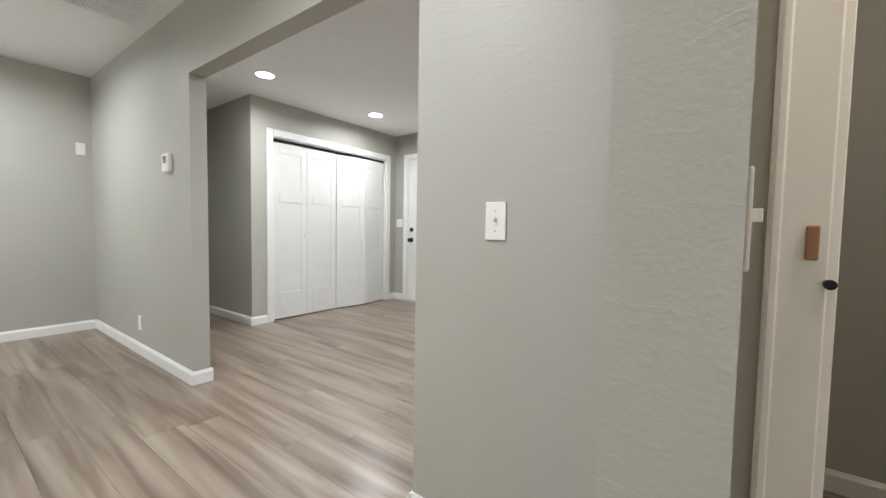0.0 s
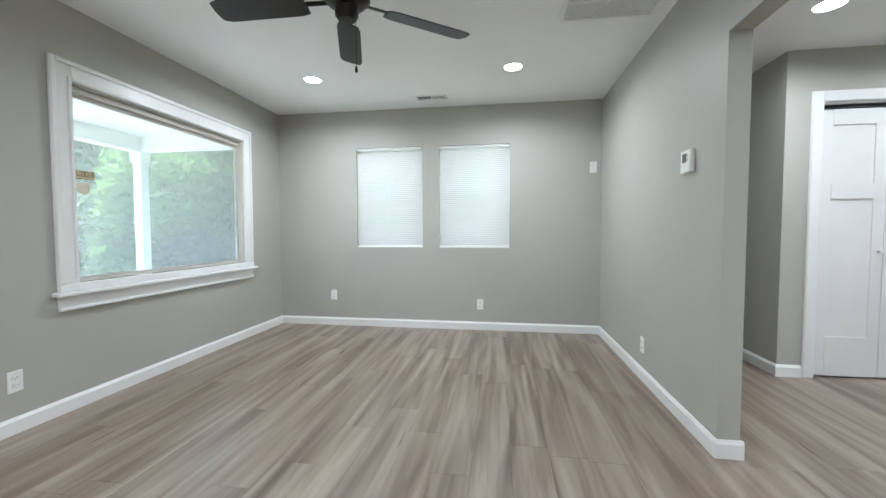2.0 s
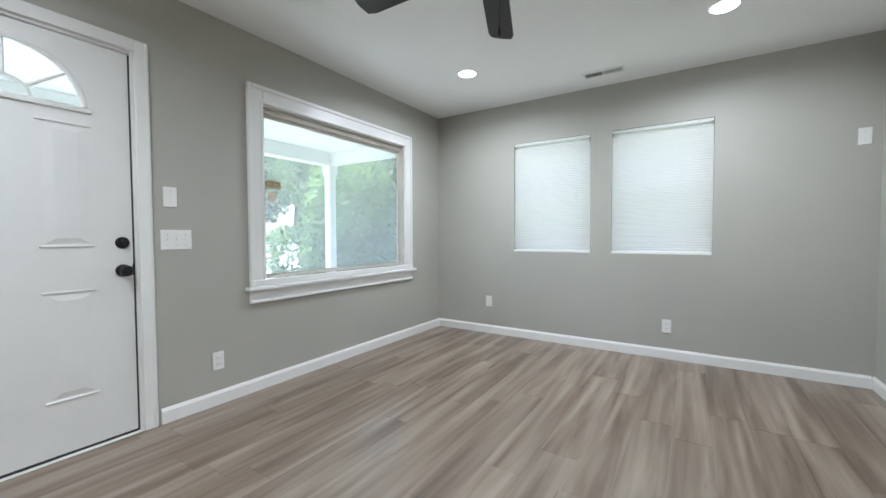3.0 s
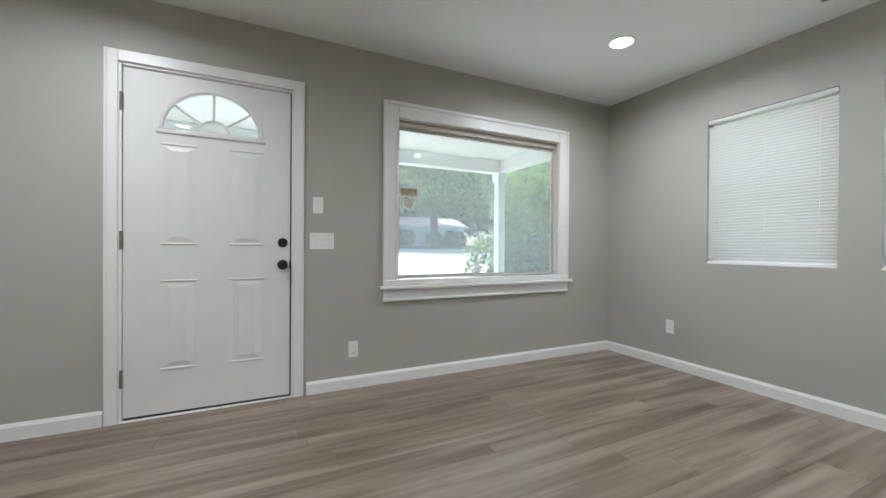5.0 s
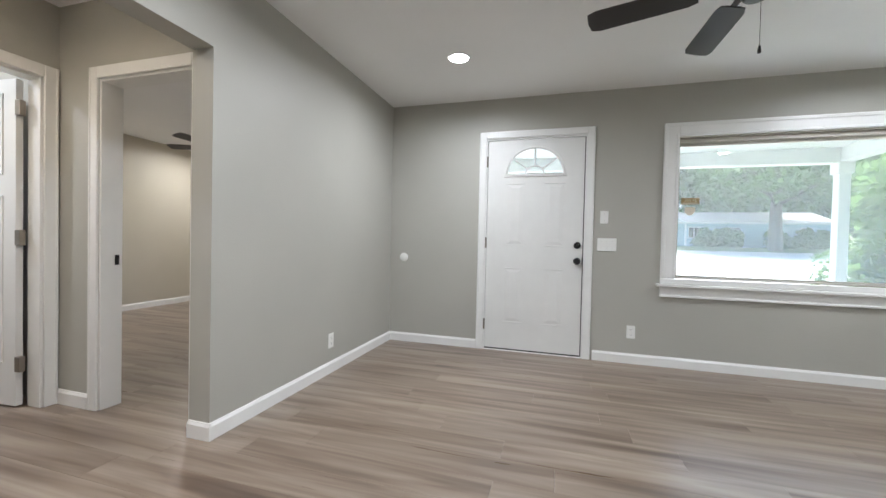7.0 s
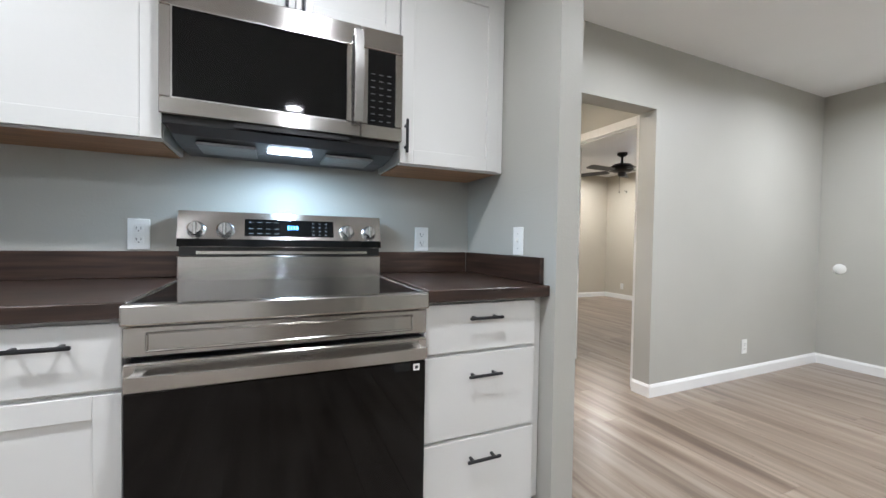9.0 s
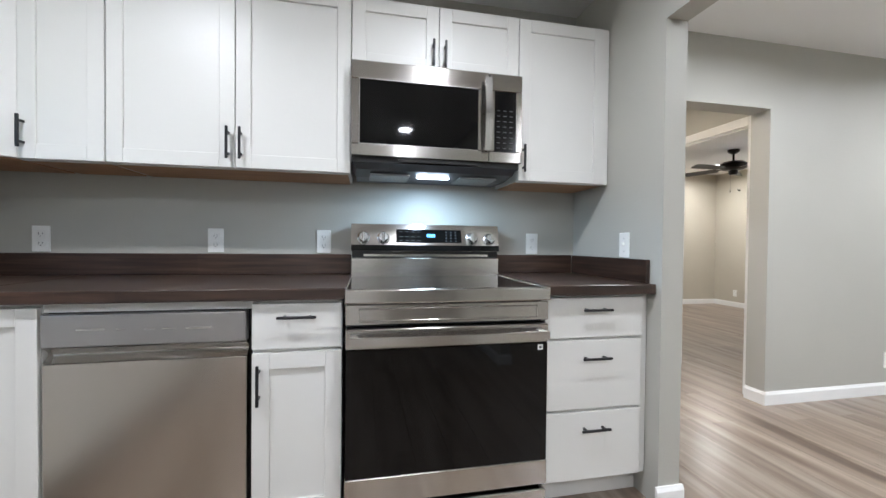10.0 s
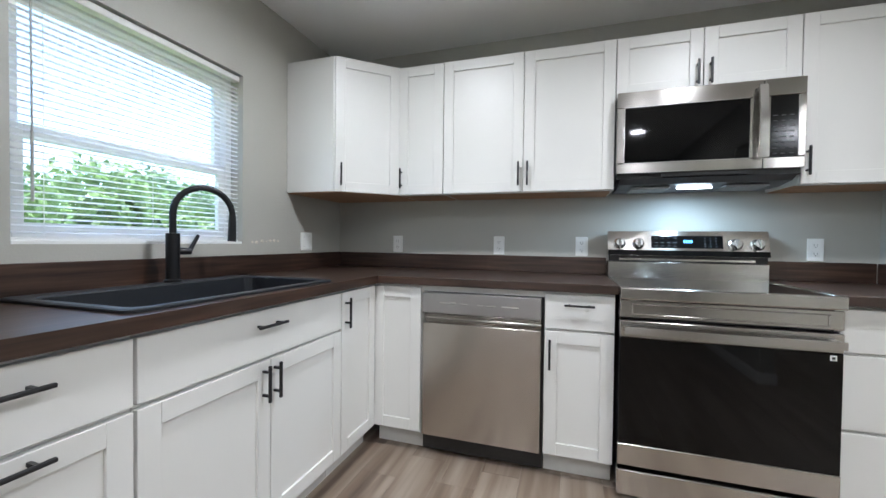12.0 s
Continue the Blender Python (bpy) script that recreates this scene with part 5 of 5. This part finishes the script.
# ---- outside ----
def leaves(name, mat, blobs, count, size, parent=None, seed=1, squash=0.8):
    """Many small leaves scattered over clumps (x, y, z, radius)."""
    rng = np.random.default_rng(seed)
    w = np.array([b[3] ** 2 for b in blobs])
    pick = rng.choice(len(blobs), count, p=w / w.sum())
    c = np.array([b[:3] for b in blobs])[pick]
    r = np.array([b[3] for b in blobs])[pick]
    d = rng.normal(size=(count, 3))
    d /= np.linalg.norm(d, axis=1)[:, None]
    p = c + d * (r * (0.55 + 0.5 * rng.random(count)))[:, None] * (1, 1, squash)
    u = rng.normal(size=(count, 3))
    u /= np.linalg.norm(u, axis=1)[:, None]
    v = np.cross(u, rng.normal(size=(count, 3)))
    v /= np.linalg.norm(v, axis=1)[:, None]
    s = (size * (0.6 + 0.8 * rng.random(count)))[:, None]
    q = np.stack([p - u * s, p + v * s * 0.55, p + u * s, p - v * s * 0.55], 1).reshape(-1, 3)
    me = bpy.data.meshes.new(name)
    me.from_pydata(q.tolist(), [], np.arange(4 * count).reshape(-1, 4).tolist())
    me.materials.append(mat)
    ob = new(name, me)
    ob.parent = parent
    return ob


def tree(x, y, h, crown, seed, leafmat, label, trunk_r=0.35, count=5000, size=0.16, low=0.3):
    rng = random.Random(seed)
    t = thing("tree", pose(x, y, land(y) + 0.05), label, "tree", "yard trees")
    bm = bmesh.new()
    tube(bm, [(0, 0, -0.2), (0.05, 0.02, h * 0.2), (-0.06, 0.05, h * 0.45), (0.05, 0, h * 0.8)], 0.3, 12, [trunk_r * 1.35, trunk_r, trunk_r * 0.75, trunk_r * 0.25])
    blobs = []
    for k in range(16):
        a, z = rng.uniform(0, 6.28), h * rng.uniform(low, 0.6)
        r = crown * rng.uniform(0.5, 1.0)
        tip = (r * math.cos(a), r * math.sin(a), z + rng.uniform(0.02, 0.3) * h)
        tube(bm, [(0, 0, z * 0.75), (tip[0] * 0.5, tip[1] * 0.5, z), tip], 0.1, 7, [trunk_r * 0.42, trunk_r * 0.25, 0.03])
        blobs.append((*tip, crown * rng.uniform(0.35, 0.55)))
        blobs.append((tip[0] * 0.6, tip[1] * 0.6, tip[2] + rng.uniform(-0.1, 0.2) * h, crown * rng.uniform(0.3, 0.5)))
    part("trunk", bm, BARK, t)
    leaves("crown", leafmat, blobs, count, size, t, seed)
    return t


def bush(x, y, w, h, seed, leafmat, count, size=0.07, label="dense green shrub in the yard"):
    rng = random.Random(seed)
    b = thing("shrub", pose(x, y, land(y) + 0.05), label, "shrub", "yard shrubs")
    blobs = [(rng.uniform(-w, w) * 0.6, rng.uniform(-w, w) * 0.6, h * rng.uniform(0.12, 0.85), w * rng.uniform(0.35, 0.6)) for _ in range(12)]
    bm = bmesh.new()
    for k in range(5):
        bl = blobs[k]
        tube(bm, [(bl[0] * 0.2, bl[1] * 0.2, -0.05), (bl[0] * 0.6, bl[1] * 0.6, bl[2] * 0.6), bl[:3]], 0.03, 6, [0.05, 0.035, 0.012])
    part("stem", bm, BARK, b)
    leaves("foliage", leafmat, blobs, count, size, b, seed, 1.0)


GZ = -0.35
SLOPE = ((400, GZ), (-11, GZ), (-39, 0.75), (-44, 1.15), (-400, 1.15))      # the land rises across the road


def land(y):
    """Height of the ground at y."""
    for (ya, za), (yb, zb) in zip(SLOPE, SLOPE[1:]):
        if yb <= y <= ya:
            return za + (zb - za) * (ya - y) / (ya - yb)
    return GZ


bm = bmesh.new()
rows = [[bm.verts.new((x, y, z)) for x in range(-400, 401, 100)] for y, z in SLOPE]
for p, q in zip(rows, rows[1:]):
    for k in range(len(p) - 1):
        bm.faces.new((p[k], p[k + 1], q[k + 1], q[k]))
structure("ground", bm, GRASS, "mown green lawn reaching to the horizon", "ground")
bm = bmesh.new()
prism(bm, [(-39, land(-39) - 0.1), (-11, GZ - 0.1), (-11, GZ + 0.014), (-39, land(-39) + 0.014)], -140, 140, "x")
structure("road", bm, CONCRETE, "wide pale sunlit concrete road", "road")
structure("driveway", boxed((-4.2, 3.5, -11, -4.4, GZ - 0.1, GZ + 0.018)), CONCRETE, "pale concrete driveway in front of the porch", "driveway")
structure("porch_floor", boxed((-5.0, 1.2, -3.9, -2.15, GZ - 0.1, -0.04), bev=0.01), CONCRETE, "concrete porch slab", "porch")
p = tagged(new("porch_roof"), "white boarded porch ceiling with beams", "porch roof", kind="structure")
for k in range(14):
    y1 = -2.16 - k * 0.125
    part("board", boxed((-4.7, 1.2, y1 - 0.122, y1, 2.20, 2.215), bev=0.002), PORCHW, p)
part("roof_deck", boxed((-5.0, 1.4, -4.2, -2.15, 2.216, 2.30)), SHINGLE, p)
part("front_beam", boxed((-4.55, 1.2, -3.78, -3.64, 2.03, 2.199), bev=0.005), PORCHW, p)
part("side_beam", boxed((-4.55, -4.41, -3.64, -2.16, 2.04, 2.199), bev=0.005), PORCHW, p)
for x in (-4.47, -0.1):
    q = thing("porch_post", pose(x, -3.71, -0.04), "square white painted porch post", "post", "porch posts")
    part("shaft", boxed((-0.055, 0.055, -0.055, 0.055, 0.0, 2.069), bev=0.006), PORCHW, q)
    part("base_block", boxed((-0.075, 0.075, -0.075, 0.075, 0.0, 0.14), bev=0.006), PORCHW, q)
    part("cap_block", boxed((-0.075, 0.075, -0.075, 0.075, 1.95, 2.0695), bev=0.006), PORCHW, q)


def neighbour_house(x, y, w, d):
    h = thing("house", pose(x, y, land(y)), "single-storey pale blue house with low grey roof", "house")
    part("wall", boxed((-w / 2, w / 2, -d / 2, d / 2, 0, 2.6)), SIDING, h)
    bm = bmesh.new()
    prism(bm, [(-d / 2 - 0.5, 2.55), (d / 2 + 0.5, 2.55), (0, 4.0)], -w / 2 - 0.4, w / 2 + 0.4, "x")
    part("roof", bm, PALEROOF, h)
    part("fascia", boxed((-w / 2 - 0.4, w / 2 + 0.4, d / 2 + 0.5, d / 2 + 0.53, 2.45, 2.62)), PORCHW, h)
    for k in (-0.36, -0.18, 0.05, 0.3):
        wd = part("window", boxed((w * k - 0.55, w * k + 0.55, d / 2 - 0.02, d / 2 + 0.05, 0.9, 2.1)), PORCHW, h)
        part("pane", boxed((w * k - 0.48, w * k - 0.03, d / 2 + 0.03, d / 2 + 0.055, 0.97, 2.03), (w * k + 0.03, w * k + 0.48, d / 2 + 0.03, d / 2 + 0.055, 0.97, 2.03)), BGLASS, wd)


neighbour_house(-20.0, -50, 15, 8)


def carport(x, y):
    c = thing("carport", pose(x, y, land(y)), "white gabled carport beside the house", "carport")
    bm = bmesh.new()
    prism(bm, [(-3.0, 2.5), (3.0, 2.5), (0, 3.7)], -2.5, 2.5, "y")
    part("roof", bm, PORCHW, c)
    for px in (-2.8, 2.8):
        for py in (-2.3, 2.3):
            part("post", boxed((px - 0.08, px + 0.08, py - 0.08, py + 0.08, 0, 2.55)), PORCHW, c)
    car = thing("car", pose(x + 0.4, y + 0.3, land(y), 0, 0, 90), "grey parked car under the carport", "car")
    bm = bmesh.new()
    prism(bm, [(-2.1, 0.35), (2.1, 0.35), (2.15, 0.75), (1.3, 0.95), (0.7, 1.42), (-1.1, 1.45), (-1.9, 0.98), (-2.15, 0.8)], -0.85, 0.85, "y")
    bmesh.ops.bevel(bm, geom=bm.edges[:], offset=0.07, segments=2, affect="EDGES")
    part("body", bm, CARP, car, smooth=True)
    part("window", boxed((-1.0, 0.65, -0.87, 0.87, 1.0, 1.33), bev=0.02), BGLASS, car)
    for px in (-1.35, 1.35):
        for py in (-0.8, 0.8):
            bm = bmesh.new()
            lathe(bm, [(0.2, -0.1), (0.33, -0.1), (0.34, 0), (0.33, 0.1), (0.2, 0.1)], 18, pose(px, py, 0.34, 90, 0, 0))
            wh = part("wheel", bm, RUBBER, car)
            bm = bmesh.new()
            lathe(bm, [(0.2, -0.09), (0.2, 0.09), (0, 0.07)], 12, pose(px, py, 0.34, 90, 0, 0))
            part("rim", bm, CHROME, wh)


carport(-11.5, -46.8)
tree(-20.6, -41, 17.0, 8.5, 3, LEAF, "large green shade tree across the road", 0.45, 16000, 0.3)
tree(-34, -44, 15, 7, 4, LEAF2, "green tree beyond the road", 0.5, 9000, 0.36)
tree(-6, -60, 19, 9, 5, LEAF2, "tall green tree behind the neighbouring house", 0.5, 16000, 0.5, 0.1)
tree(-20, -62, 20, 10, 6, LEAF, "tall green tree behind the neighbouring house", 0.5, 16000, 0.5, 0.1)
tree(-34, -60, 20, 10, 16, LEAF2, "tall green tree behind the neighbouring house", 0.5, 16000, 0.5, 0.1)
tree(8, -56, 18, 9, 26, LEAF, "green tree beyond the road", 0.5, 10000, 0.42)
for k, (x, y, w, h) in enumerate(((-7.4, -5.9, 1.6, 3.2), (-9.1, -8.4, 1.7, 4.4), (-10.4, -10.4, 1.9, 5.0), (-9.0, -6.6, 1.9, 4.2), (-9.4, -4.0, 1.8, 3.6), (-10.6, -8.6, 1.9, 3.8), (-9.6, -1.6, 1.8, 3.4), (-12.4, -11.5, 2.0, 4.0), (-10, 1.2, 1.9, 3.6), (-14.5, -14, 2.2, 4.2), (-9.6, 3.6, 1.8, 3.4))):
    bush(x, y, w, h, 20 + k, LEAF2 if k % 2 else LEAF, 9000, 0.105, "dense green hedge shrub beside the house")
tree(-14, -5, 9, 4.2, 7, LEAF, "green tree behind the hedge", 0.25, 8000, 0.15)
tree(-15, 1, 9, 4.2, 8, LEAF2, "green tree behind the hedge", 0.25, 7000, 0.15)
for k, (x, y) in enumerate(((-25.5, -44.6), (-22.5, -44.4), (-18.4, -44.5), (-16.2, -44.7))):
    bush(x, y, 1.3, 1.8, 40 + k, LEAF, 2500, 0.15, "low green shrub in front of the blue house")
for k, (x, y, w, h) in enumerate(((-4.5, 10.5, 1.8, 2.2), (-1.5, 11.5, 1.9, 2.4), (1.6, 11.0, 1.8, 2.3), (4.4, 12, 2, 2.6))):
    bush(x, y, w, h, 50 + k, LEAF2 if k % 2 else LEAF, 9000, 0.09, "green shrub behind the house")

# ---- floor planks ----
def planks(floor, x0, x1, y0, y1, seed, width=0.182, length=1.22, single=True):
    """Vinyl planks laid along x in random stagger; each is a board of its own with eased edges."""
    rng = random.Random(seed)
    shapes = {}
    rest = bmesh.new()
    y = y0
    while y < y1 - 0.01:
        wy = min(width, y1 - y)
        x = x0 - rng.uniform(0, length)
        while x < x1 - 0.01:
            a, b = max(x, x0), min(x + length, x1)
            if b - a > 0.03:
                L, g, e = b - a, 0.0003, 0.0006
                if single:
                    k2 = (round(L, 3), round(wy, 3))
                    if k2 not in shapes:
                        bm = bmesh.new()
                        lo = [bm.verts.new(v) for v in ((g, g, -0.018), (L - g, g, -0.018), (L - g, wy - g, -0.018), (g, wy - g, -0.018))]
                        mid = [bm.verts.new(v) for v in ((g, g, -e), (L - g, g, -e), (L - g, wy - g, -e), (g, wy - g, -e))]
                        top = [bm.verts.new(v) for v in ((g + e, g + e, 0), (L - g - e, g + e, 0), (L - g - e, wy - g - e, 0), (g + e, wy - g - e, 0))]
                        bm.faces.new(top)
                        for p, q in ((lo, mid), (mid, top)):
                            for i in range(4):
                                j = (i + 1) % 4
                                bm.faces.new((p[i], p[j], q[j], q[i]))
                        shapes[k2] = finish("plank", bm, PLANK)
                    ob = new("plank", shapes[k2])
                    ob.location = (a, y, 0)
                    ob.parent = floor
                else:
                    box(rest, a + g, b - g, y + g, y + wy - g, -0.018, 0)
            x += length
        y += width
    if not single:
        part("plank_field", rest, PLANK, floor)["kind"] = "stuff"
    else:
        rest.free()


fl = tagged(new("floor"), "grey-brown wood-look vinyl plank floor", "floor", kind="structure")
planks(fl, XW - 0.1, 1.6, YS - 0.1, YN + 0.05, 11)
fb = tagged(new("floor_back_rooms"), "grey-brown wood-look vinyl plank floor in the rooms behind", "floor", kind="structure")
planks(fb, 1.6, 4.3, -3.63, 2.8, 12, single=True)
planks(fb, 0.35, 1.6, -3.63, YS - 0.1, 13, single=False)
